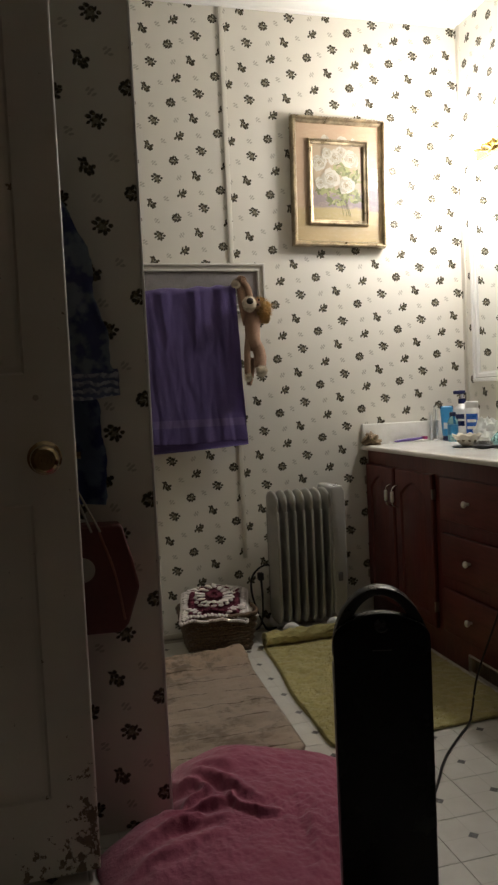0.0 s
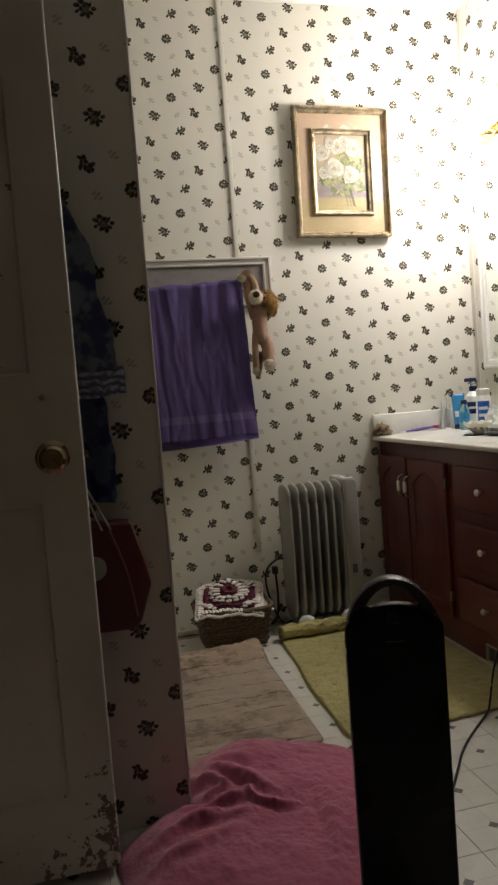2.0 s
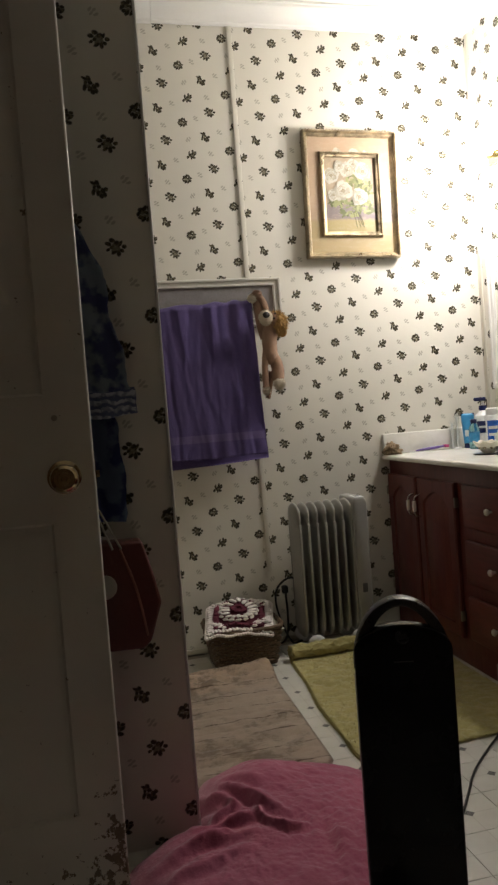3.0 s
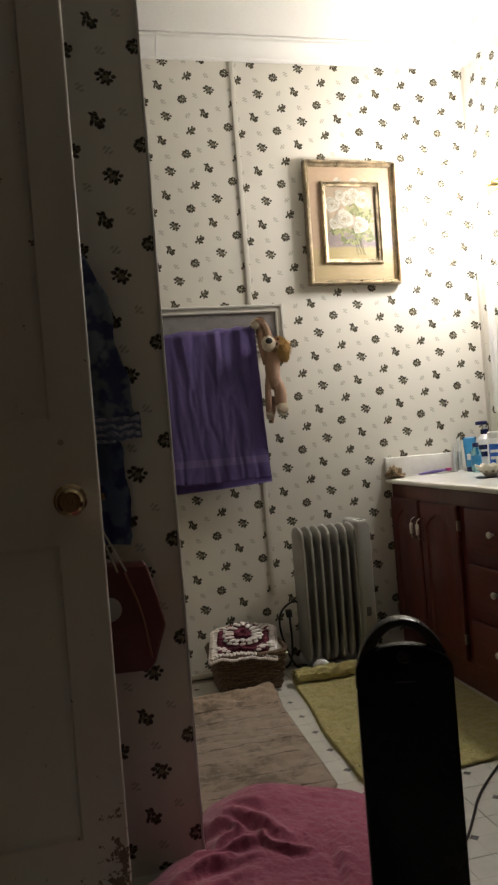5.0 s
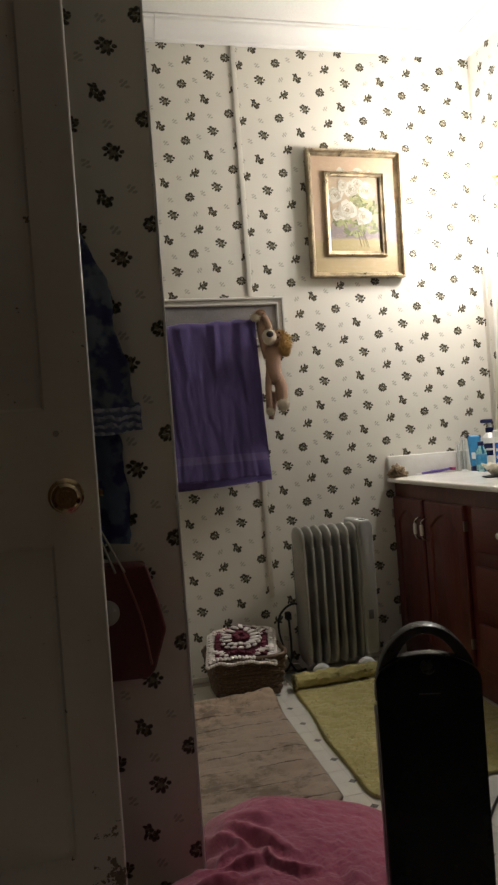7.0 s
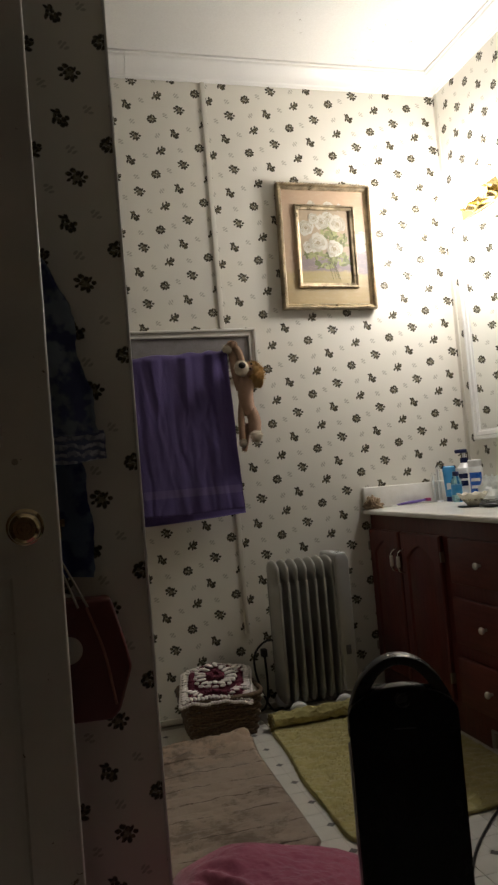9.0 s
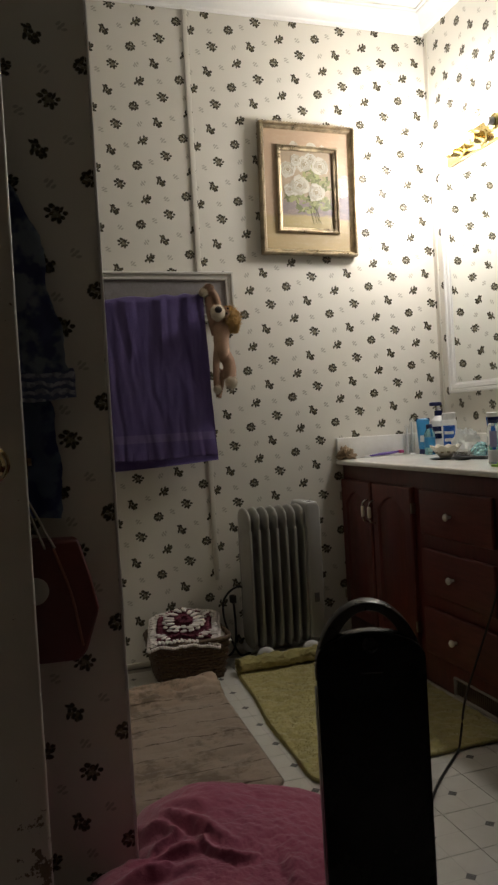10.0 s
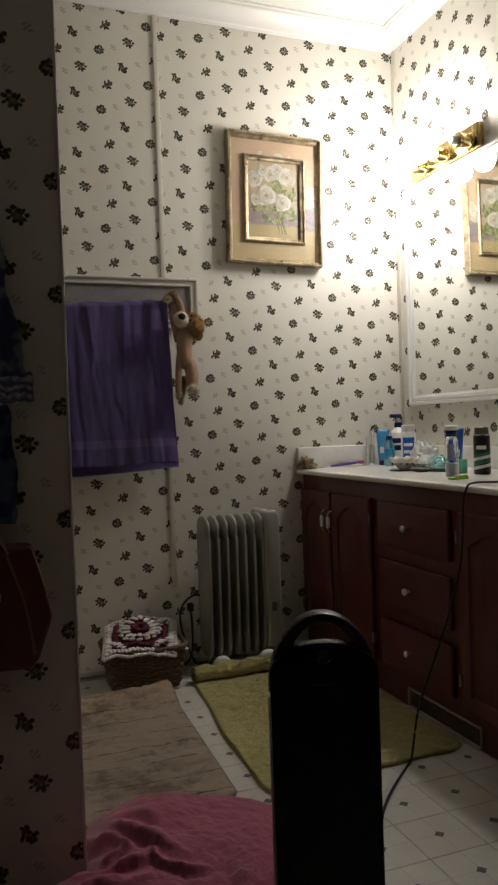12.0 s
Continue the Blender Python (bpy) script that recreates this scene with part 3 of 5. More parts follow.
part("hook_hole", lathed([(0.006, 0.0), (0.006, 0.0012), (0.004, 0.002)], 12, pose(DOOR_W - 0.070, 0, 0.955, 90, 0, 0)), HINGE, door, "small dark screw head")
post = trim("trim", "white door post at the hinge side", boxed((DOOR_EDGE - DOOR_W - 0.06, DOOR_FRONT - 0.02, 0), (DOOR_EDGE - DOOR_W - 0.003, PART_Y - 0.001, 2.12), 0.003), WHITE_TRIM)

# ---- tower heater ----
BLACK_GLOSS = plain("glossy_black_plastic", (0.006, 0.006, 0.007), 0.24, vary=0.15, spec=0.18)
BLACK_MATT = plain("matt_black_plastic", (0.016, 0.016, 0.017), 0.45, vary=0.15)
HANDLE_BLACK = plain("satin_black_plastic", (0.014, 0.014, 0.016), 0.30, vary=0.15, scale=40)
GREY_SIDE = plain("grey_plastic_side", (0.10, 0.098, 0.096), 0.35, vary=0.08)
heater = thing("tower_heater", "tall black tower heater with an arched carrying handle", "heater", at=(0.494, 1.06, 0), turn=(0, 0, -19))
HW, HD, HH = 0.081, 0.055, 0.633


def arch_outline(w, top, low, n=18, power=2.0):
    """Half-width w, springing at height low, crown at height top."""
    return [(w, 0.0)] + [(w * math.cos(a), low + (top - low) * abs(math.sin(a)) ** (2 / power)) for a in (math.pi * i / n for i in range(n + 1))] + [(-w, 0.0)]


def slab(outline, y0, y1, bevel):
    bm = bmesh.new()
    prism(bm, outline, y1 - y0, Matrix.Translation((0, y0, 0)))
    es = [e for e in bm.edges if abs(e.verts[0].co.y - e.verts[1].co.y) < 1e-6 and max(e.verts[0].co.z, e.verts[1].co.z) > 0.03]
    bmesh.ops.bevel(bm, geom=es, offset=bevel, segments=4, affect="EDGES", profile=0.5)
    return bm


body_out = [(x, z + 0.03) for x, z in arch_outline(HW - 0.0015, 0.563, 0.520)]
part("body", slab(body_out, -HD, -HD * 0.5, 0.004), BLACK_GLOSS, heater, smooth=False)
side_out = [(x, z + 0.03) for x, z in arch_outline(HW - 0.001, 0.46, 0.45)]
part("rear_shell", slab(side_out, -HD * 0.2, HD, 0.012), GREY_SIDE, heater, "grey plastic rear shell")
bm = bmesh.new()
outer = arch_outline(HW, HH, 0.520, 28)[1:-1]
inner = arch_outline(HW - 0.021, HH - 0.013, 0.515, 28)[1:-1]
ya, yb = -HD * 0.78, -HD * 0.18
rows4 = [[bm.verts.new((x, y, z)) for x, z in o] for o, y in ((outer, ya), (outer, yb), (inner, yb), (inner, ya))]
for a, b in zip(rows4, rows4[1:] + rows4[:1]):
    for i in range(len(a) - 1):
        bm.faces.new((a[i], a[i + 1], b[i + 1], b[i]))
for i in (0, -1):
    bm.faces.new([r[i] for r in rows4])
bmesh.ops.recalc_face_normals(bm, faces=bm.faces[:])
es = [e for e in bm.edges if abs(e.verts[0].co.y - e.verts[1].co.y) < 1e-6]
bmesh.ops.bevel(bm, geom=es, offset=0.003, segments=3, affect="EDGES", profile=0.5)
part("handle", bm, HANDLE_BLACK, heater, "arched glossy black handle", smooth=False)
part("button", lathed([(0.0115, 0), (0.0115, 0.003), (0.0095, 0.0042), (0.008, 0.0026), (0.002, 0.0022)], 20, pose(0, -HD, 0.574, 90, 0, 0)), HANDLE_BLACK, heater, "round black button with a raised rim")
part("seam", boxed((-0.016, -HD - 0.0012, 0.532), (0.016, -HD + 0.001, 0.5335)), GREY_SIDE, heater)
part("base", lathed([(0.115, 0.0), (0.118, 0.006), (0.112, 0.014), (0.06, 0.022), (0.055, 0.034)], 40), BLACK_MATT, heater, "round black base", smooth=False)


# ---- framed flower picture ----
def gilt(name, col):
    m = Mat(name, 0.34, 0.85, 0.5)
    co = m.coords()
    n, f = m.noise(22, 5.0, 0.65, co), m.noise(240, 2.0, 0.5, co)
    m.color(m.mix(m.smooth(n, 0.35, 0.7), tuple(c * 0.5 for c in col), col))
    m.rough(m.smooth(n, 0.3, 0.7, 0.26, 0.5))
    m.bump(f, 0.25, 0.001)
    return m.m


GILT = gilt("worn_gilt", (0.62, 0.52, 0.36))
GILT_DARK = gilt("dark_gilt", (0.55, 0.44, 0.28))


def painted(name, low, high, block=None):
    """Oil paint: low and high ground colours across a soft line, with brushwork."""
    m = Mat(name, 0.42, 0, 0.4)
    co = m.coords()
    sep = m.node("ShaderNodeSeparateXYZ")
    m.put(sep.inputs[0], co)
    brush = m.noise(30, 5.0, 0.65, co, (1.0, 1.0, 2.5))
    h = m.math("MULTIPLY_ADD", brush, 0.03, sep.outputs[2])
    col = m.mix(m.smooth(h, low[0] - 0.01, low[0] + 0.02), low[1], high)
    if block:
        edge = m.math("MULTIPLY", m.smooth(sep.outputs[0], block[0] - 0.01, block[0] + 0.01), m.math("MULTIPLY", m.smooth(h, block[1] - 0.006, block[1] + 0.006), m.smooth(h, block[2] + 0.02, block[2] - 0.02)))
        col = m.mix(edge, col, block[3])
    col = m.mix(m.math("MULTIPLY", m.smooth(brush, 0.45, 0.75), 0.35), col, (0.48, 0.39, 0.28))
    m.color(col)
    m.bump(brush, 0.2, 0.001)
    return m.m


PIC_W, PIC_H = 0.410, 0.523
picture = thing("framed_picture", "gilt-framed painting of white roses in a double frame", "picture", at=(0.984, BACK_Y - 0.002, 1.572), turn=(0, 1.0, 0))
part("outer_frame", frame_bm(PIC_W, PIC_H, 0.024, 0.034, ((0, 0.75), (0.1, 0.95), (0.28, 1.0), (0.4, 0.8), (0.5, 0.62), (0.62, 0.72), (0.8, 0.6), (1.0, 0.35))), GILT, picture, "carved gilt outer frame")


def beads(w, h, inset, depth, pitch, size):
    """A row of leaf-like beads round a rectangle."""
    bm = bmesh.new()
    for x0, z0, x1, z1 in ((inset, inset, w - inset, inset), (w - inset, inset, w - inset, h - inset), (w - inset, h - inset, inset, h - inset), (inset, h - inset, inset, inset)):
        n = int(math.hypot(x1 - x0, z1 - z0) / pitch)
        a = math.degrees(math.atan2(z1 - z0, x1 - x0))
        for i in range(n):
            s = (i + 0.5) / n
            ball(bm, (x0 + (x1 - x0) * s, -depth, z0 + (z1 - z0) * s), (pitch * 0.72, size * 0.6, size * 0.62), pose(0, 0, 0, 0, -a - 24, 0), 8, 5)
    return bm


part("beading", beads(PIC_W, PIC_H, 0.0050, 0.0345, 0.0125, 0.0066), GILT, picture, "twisted gilt beading")
IN_X, IN_Z, IN_W, IN_H = 0.072, 0.090, 0.266, 0.347
mat_bm = bmesh.new()
x0, x1, z0, z1 = 0.019, PIC_W - 0.019, 0.019, PIC_H - 0.019
hx0, hx1, hz0, hz1 = IN_X + 0.012, IN_X + IN_W - 0.012, IN_Z + 0.012, IN_Z + IN_H - 0.012
for a, b in (((x0, z0), (x1, hz0)), ((x0, hz1), (x1, z1)), ((x0, hz0), (hx0, hz1)), ((hx1, hz0), (x1, hz1))):
    box(mat_bm, (a[0], -0.012, a[1]), (b[0], -0.006, b[1]))
part("mat_board", mat_bm, painted("painted_mat", (0.165, (0.40, 0.31, 0.165)), (0.41, 0.295, 0.20), (0.33, 0.165, 0.27, (0.20, 0.165, 0.175))), picture, "tan mat board painted like the canvas")
inner = part("inner_frame", frame_bm(IN_W, IN_H, 0.020, 0.011, ((0, 0.8), (0.15, 1.0), (0.4, 0.95), (0.55, 0.6), (0.8, 0.5), (1.0, 0.2))), GILT_DARK, picture, "narrow dark gilt inner frame")
inner.location = (IN_X, -0.012, IN_Z)
bead = part("beading", beads(IN_W, IN_H, 0.005, 0.0116, 0.009, 0.0036), GILT, picture)
bead.location = (IN_X, -0.012, IN_Z)
canvas = part("canvas", boxed((0.014, -0.010, 0.014), (IN_W - 0.014, -0.0055, IN_H - 0.014)), painted("painted_canvas", (0.088, (0.36, 0.29, 0.135)), (0.35, 0.275, 0.185), (0.0, 0.088, 0.15, (0.21, 0.17, 0.165))), picture, "oil painting of white roses with green leaves")
canvas.location = (IN_X, 0.0045, IN_Z)


def petal_mat(name, a, b):
    m = Mat(name, 0.45, 0, 0.4)
    r = m.node("ShaderNodeNewGeometry").outputs["Random Per Island"]
    n = m.noise(90, 4.0, 0.6)
    m.color(m.mix(m.math("MULTIPLY_ADD", n, 0.35, m.math("MULTIPLY", r, 0.8)), a, b))
    m.bump(n, 0.3, 0.001)
    return m.m


ROSE = petal_mat("white_rose_paint", (0.30, 0.275, 0.205), (0.49, 0.46, 0.385))
LEAF = petal_mat("green_leaf_paint", (0.075, 0.085, 0.032), (0.29, 0.30, 0.13))


def dab(bm, cx, cz, r, squash, ang, y):
    n = 12
    ring = []
    for i in range(n):
        a = 2 * math.pi * i / n
        k = r * (1 + 0.15 * math.sin(3 * a + ang * 7) + 0.09 * math.sin(5 * a + ang * 3))
        x, z = k * math.cos(a), k * squash * math.sin(a)
        ring.append(bm.verts.new((cx + x * math.cos(ang) - z * math.sin(ang), y, cz + x * math.sin(ang) + z * math.cos(ang))))
    top = bm.verts.new((cx, y - 0.00015, cz))
    for i in range(n):
        bm.faces.new((ring[i], ring[(i + 1) % n], top))


HEART = petal_mat("rose_heart_paint", (0.22, 0.175, 0.105), (0.34, 0.29, 0.20))


def roses(spots, y, seed):
    """Open roses: a disc, rings of overlapping petals with a thin shadow line behind each, a darker heart."""
    rng = random.Random(seed)
    bm = bmesh.new()
    for cx, cz, r in spots:
        dab(bm, cx, cz, r * 1.02, 0.94, rng.random(), y)
        y0 = y - 0.00002
        for ring_r, count, size in ((0.72, 7, 0.46), (0.46, 6, 0.40), (0.24, 4, 0.30)):
            turn = rng.random() * 6.28
            for i in range(count):
                a = turn + 2 * math.pi * (i + rng.random() * 0.3) / count
                px, pz = cx + r * ring_r * math.cos(a), cz + r * ring_r * math.sin(a) * 0.92
                seen = len(bm.faces)
                dab(bm, px - 0.05 * r * math.cos(a), pz - 0.07 * r * math.sin(a), r * size, 0.62, a + 1.57, y0)
                bm.faces.ensure_lookup_table()
                for f in bm.faces[seen:]:
                    f.material_index = 1
                dab(bm, px, pz, r * size * 0.97, 0.60, a + 1.57, y0 - 0.00001)
                y0 -= 0.00002
        seen = len(bm.faces)
        dab(bm, cx, cz, r * 0.13, 0.8, 0.4, y0)
        bm.faces.ensure_lookup_table()
        for f in bm.faces[seen:]:
            f.material_index = 1
    return bm


def leaf_dabs(count, x0, x1, z0, z1, y, seed):
    rng = random.Random(seed)
    bm = bmesh.new()
    for i in range(count):
        dab(bm, rng.uniform(x0, x1), rng.uniform(z0, z1), rng.uniform(0.010, 0.020), 0.4, rng.uniform(0, 6.28), y - 0.00001 * i)
    return bm


for count, x0, x1, z0, z1, seed in ((26, 0.115, 0.185, 0.205, 0.262, 2), (30, 0.090, 0.165, 0.085, 0.150, 5), (22, 0.165, 0.232, 0.100, 0.150, 6), (14, 0.040, 0.090, 0.130, 0.160, 7), (10, 0.200, 0.236, 0.180, 0.235, 9)):
    p = part("foliage", leaf_dabs(count, x0, x1, z0, z1, -0.0105, seed), LEAF, picture, "painted green leaves")
    p.location = (IN_X, 0.0045, IN_Z)
for i, spot in enumerate(((0.150, 0.300, 0.025), (0.052, 0.253, 0.033), (0.122, 0.277, 0.031), (0.192, 0.272, 0.036), (0.088, 0.292, 0.024), (0.058, 0.172, 0.025), (0.172, 0.166, 0.036), (0.101, 0.190, 0.041))):
    p = part("rose", roses((spot,), -0.0112 - 0.0004 * i, 3 + i), [ROSE, HEART], picture, "painted white rose")
    p.location = (IN_X, 0.0045, IN_Z)
for x0, x1 in ((0.150, 0.172), (0.158, 0.184), (0.140, 0.158), (0.166, 0.190)):
    bm = bmesh.new()
    tube(bm, [(x0, -0.0108, 0.112), ((x0 + x1) / 2 + 0.002, -0.0108, 0.075), (x1, -0.0108, 0.040)], 0.0009, 6)
    p = part("stem", bm, LEAF, picture, "painted flower stem")
    p.location = (IN_X, 0.0045, IN_Z)
for i, spot in enumerate(((0.366, 0.302, 0.028), (0.362, 0.262, 0.024), (0.150, 0.438, 0.018), (0.225, 0.436, 0.020), (0.275, 0.430, 0.016))):
    part("faded_rose", roses((spot,), -0.0122 - 0.0004 * i, 15 + i), [ROSE, ROSE], picture, "faded painted rose on the mat")

# ---- towel rail, panel, towel ----
GREY_PANEL = plain("grey_marbled_panel", (0.245, 0.225, 0.22), 0.45, vary=0.55, scale=24, bump=0.15)
panel = thing("wall_board", "grey marbled wall board in a moulded white frame", "wall board", at=(-0.10, BACK_Y - 0.001, 1.305))
part("panel_frame", frame_bm(0.959, 0.197, 0.034, 0.020, ((0, 0.45), (0.12, 1.0), (0.3, 1.0), (0.36, 0.6), (0.72, 0.55), (0.78, 0.85), (0.92, 0.85), (1.0, 0.3))), plain("greyed_white_paint", (0.58, 0.56, 0.50), 0.5, vary=0.15, scale=20), panel, "white moulded frame")
part("panel_sheet", boxed((0.030, -0.006, 0.030), (0.929, -0.002, 0.167)), GREY_PANEL, panel)

rail = thing("towel_rail", "white towel rail fixed in front of the grey panel", "towel rail", at=(0, 2.775, 1.385))
bm = bmesh.new()
tube(bm, [(-0.10, 0, -0.040), (0.752, 0, 0.002)], 0.0085, 14)
part("bar", bm, WHITE_TRIM, rail)
for x in (-0.10, 0.740):
    part("bracket", boxed((x - 0.011, -0.014, 0.003 - 0.016 - (0.043 if x < 0 else 0)), (x + 0.011, 0.081, 0.019 - (0.043 if x < 0 else 0)), 0.005, 3), WHITE_TRIM, rail)


def terry(name, dark, light, band=None, sheen=0.4, scale=260, relief=0.6):
    m = Mat(name, 0.95, 0, 0.1)
    co = m.coords()
    loop, big = m.noise(scale, 3.0, 0.7, co), m.noise(7.0, 4.0, 0.6, co)
    col = m.mix(m.math("MULTIPLY_ADD", loop, 0.6, m.math("MULTIPLY", big, 0.4)), dark, light)
    if band:
        sep = m.node("ShaderNodeSeparateXYZ")
        m.put(sep.inputs[0], co)
        k = m.math("MULTIPLY", m.smooth(sep.outputs[2], band[0], band[0] + 0.003), m.smooth(sep.outputs[2], band[1], band[1] - 0.003))
        col = m.mix(m.math("MULTIPLY", k, 0.75), col, band[2])
    m.color(col)
    m.b.inputs["Sheen Weight"].default_value = sheen
    m.b.inputs["Sheen Roughness"].default_value = 0.5
    m.bump(m.math("ADD", loop, m.math("MULTIPLY", m.noise(60, 3.0, 0.6, co), 0.6)), relief, 0.003)
    return m.m


PURPLE = terry("purple_terry", (0.135, 0.096, 0.275), (0.265, 0.20, 0.47), (0.852, 0.885, (0.29, 0.235, 0.47)))


def rail_towel():
    bm = bmesh.new()

    def place(u, v):
        # v runs from the front hem up over the rail and down to the rear hem
        w = u + 0.05 * fbm(u * 2.5, v * 3.0, 8)
        fold = lambda h: 0.011 * (1 - abs(math.sin(w * 14 + (1.39 - h) * 0.8))) ** 1.2 * min(1.0, (h - 0.74) * 2.2) + 0.004 * math.sin(w * 31 + 2 + h * 1.5) + 0.010 * fbm(u * 4 + h * 0.5, h * 1.6, 3)
        if v < 0.52:
            s = v / 0.52
            z = 0.789 + 0.003 * math.sin(u * 9) + (1.394 - 0.789) * s
            hang = 1 - s
            x = 0.20 + (0.506 + 0.020 * hang) * u + 0.006 * fbm(u * 3, z * 3, 9) * hang
            y = 2.775 - 0.0165 - 0.006 * hang ** 0.5 - abs(fold(z)) * (0.45 + 0.75 * min(1.0, hang * 4)) - 0.009 * abs(math.sin(u * 26 + 0.6 * math.sin(u * 9))) * math.exp(-hang * 9)
        elif v < 0.56:
            a = (v - 0.52) / 0.04 * math.pi
            x = 0.20 + 0.506 * u
            y = 2.775 - 0.0165 * math.cos(a)
            z = 1.3945 + (0.009 + 0.004 * math.sin(u * 31 + 2 * math.sin(u * 7))) * math.sin(a)
        else:
            s = (v - 0.56) / 0.44
            z = 1.394 - (1.394 - (0.752 + 0.02 * u ** 2)) * s
            x = 0.20 + (0.506 + 0.038 * s) * u
            y = 2.775 + 0.0165 + 0.010 * s + 0.5 * fold(z + 0.4) * s
        return (x, y, z)

    sheet(bm, 110, 150, place)
    for v in bm.verts:
        v.co.z -= 0.05 * (0.706 - v.co.x) * max(0.0, min(1.0, (v.co.z - 0.82) / 0.56))
    thicken(bm, 0.0045)
    return bm


towel = tagged(obj("bath_towel", rail_towel(), PURPLE, smooth=True), "purple terry bath towel folded over the towel rail", "towel")

# ---- plush toy hanging from the rail ----
PLUSH = plain("tan_plush", (0.40, 0.255, 0.175), 0.95, vary=0.25, scale=40, bump=0.8, bump_scale=220)
PLUSH_GOLD = plain("golden_plush", (0.48, 0.30, 0.11), 0.95, vary=0.35, scale=60, bump=1.0, bump_scale=180)
PLUSH_CREAM = plain("cream_plush", (0.66, 0.58, 0.46), 0.95, vary=0.15, scale=40, bump=0.8, bump_scale=220)
NOSE = plain("dark_nose", (0.02, 0.014, 0.01), 0.35)


def plush():
    bm = bmesh.new()
    rng = random.Random(4)

    def add(make, index, fur=0, long=0.010):
        seen = set(bm.faces)
        make()
        fresh = [f for f in bm.faces if f not in seen]
        for f in fresh:
            f.material_index = index
        for f in fresh:
            f.normal_update()
        spots = [(f.calc_center_median(), f.normal.copy(), f.verts[0].co.copy()) for f in fresh for _ in range(fur)]
        for c, n, corner in spots:
            # one bent lock of fur, combed downwards
            p = c.lerp(corner, rng.random()) - n * 0.001
            side = Vector((rng.uniform(-1, 1), rng.uniform(-1, 1), rng.uniform(-1, 1))).cross(n)
            side = side.normalized() * 0.0016 if side.length > 1e-6 else Vector((0.0016, 0, 0))
            tip = p + (n + Vector((rng.uniform(-0.7, 0.7), rng.uniform(-0.7, 0.7), rng.uniform(-1.3, 0.2)))).normalized() * long * rng.uniform(0.6, 1.3)
            bm.faces.new([bm.verts.new(q) for q in (p - side, p + side, tip)]).material_index = index

    def limb(points, radii, index):
        add(lambda: tube(bm, points, radii, 14), index, 3)

    bm.normal_update()
    # head and mane
    add(lambda: ball(bm, (0.803, 2.735, 1.306), (0.036, 0.034, 0.038), None, 22, 16), 1, 6, 0.018)
    add(lambda: ball(bm, (0.783, 2.722, 1.318), (0.024, 0.022, 0.026)), 0, 4)
    # muzzle, nose, eyes, ear
    add(lambda: ball(bm, (0.752, 2.708, 1.326), (0.028, 0.022, 0.029)), 2, 3, 0.006)
    add(lambda: ball(bm, (0.749, 2.687, 1.334), (0.0145, 0.010, 0.0125), None, 14, 10), 3)
    for x, z in ((0.783, 1.322), (0.789, 1.340)):
        add(lambda: ball(bm, (x, 2.699, z), (0.0042, 0.004, 0.0042), None, 8, 6), 3)
    add(lambda: ball(bm, (0.822, 2.726, 1.268), (0.013, 0.008, 0.015), pose(0, 0, 0, 0, 30, 0)), 1, 4, 0.006)
    # body: lean and a little bent
    limb(curve_points([(0.782, 2.742, 1.300), (0.770, 2.740, 1.25), (0.768, 2.738, 1.19), (0.776, 2.738, 1.145)], 6), [0.026, 0.029, 0.031, 0.032, 0.032, 0.032, 0.031, 0.030, 0.030, 0.029, 0.029, 0.029, 0.029, 0.029, 0.028, 0.026, 0.023, 0.018, 0.010], 0)
    # arms reaching over the rail, paws together
    limb(curve_points([(0.770, 2.750, 1.285), (0.766, 2.745, 1.345), (0.757, 2.748, 1.392), (0.738, 2.750, 1.416), (0.718, 2.752, 1.413)], 5), 0.0135, 0)
    limb(curve_points([(0.752, 2.752, 1.25), (0.738, 2.756, 1.33), (0.735, 2.764, 1.395), (0.726, 2.780, 1.418), (0.718, 2.795, 1.405)], 5), 0.0165, 0)
    add(lambda: ball(bm, (0.713, 2.749, 1.409), (0.017, 0.015, 0.014)), 2, 4, 0.007)
    add(lambda: ball(bm, (0.733, 2.747, 1.424), (0.018, 0.014, 0.012)), 0, 4, 0.007)
    # thin leg beside the towel, thick leg with a round sole, tail
    limb(curve_points([(0.752, 2.738, 1.215), (0.742, 2.733, 1.15), (0.739, 2.730, 1.09), (0.738, 2.728, 1.045)], 5), 0.0125, 0)
    add(lambda: ball(bm, (0.738, 2.724, 1.045), (0.013, 0.015, 0.014)), 2, 4, 0.007)
    limb(curve_points([(0.780, 2.738, 1.180), (0.792, 2.734, 1.13), (0.788, 2.728, 1.08)], 6), [0.018, 0.021, 0.022, 0.023, 0.024, 0.024, 0.024, 0.025, 0.025, 0.025, 0.024, 0.023, 0.021], 0)
    add(lambda: ball(bm, (0.790, 2.714, 1.068), (0.023, 0.017, 0.021)), 2, 4, 0.007)
    limb(curve_points([(0.772, 2.758, 1.12), (0.764, 2.764, 1.06), (0.752, 2.766, 1.015)], 5), 0.0095, 0)
    return bm


plush_toy = tagged(obj("plush_toy", plush(), [PLUSH, PLUSH_GOLD, PLUSH_CREAM, NOSE], smooth=True), "tan plush toy with golden mane hanging on the rail", "plush toy")
plush_toy.location = (-0.003, 0, -0.006)

# ---- oil radiator ----
ENAMEL = plain("cream_grey_enamel", (0.31, 0.30, 0.265), 0.38, vary=0.10, scale=8, bump=0.04)
BOX_GREY = plain("light_grey_plastic", (0.38, 0.375, 0.35), 0.4, vary=0.07)
RUBBER = plain("black_rubber", (0.014, 0.013, 0.012), 0.6, vary=0.2)
WHITE_PLASTIC = plain("white_plastic", (0.76, 0.76, 0.74), 0.35, vary=0.04)
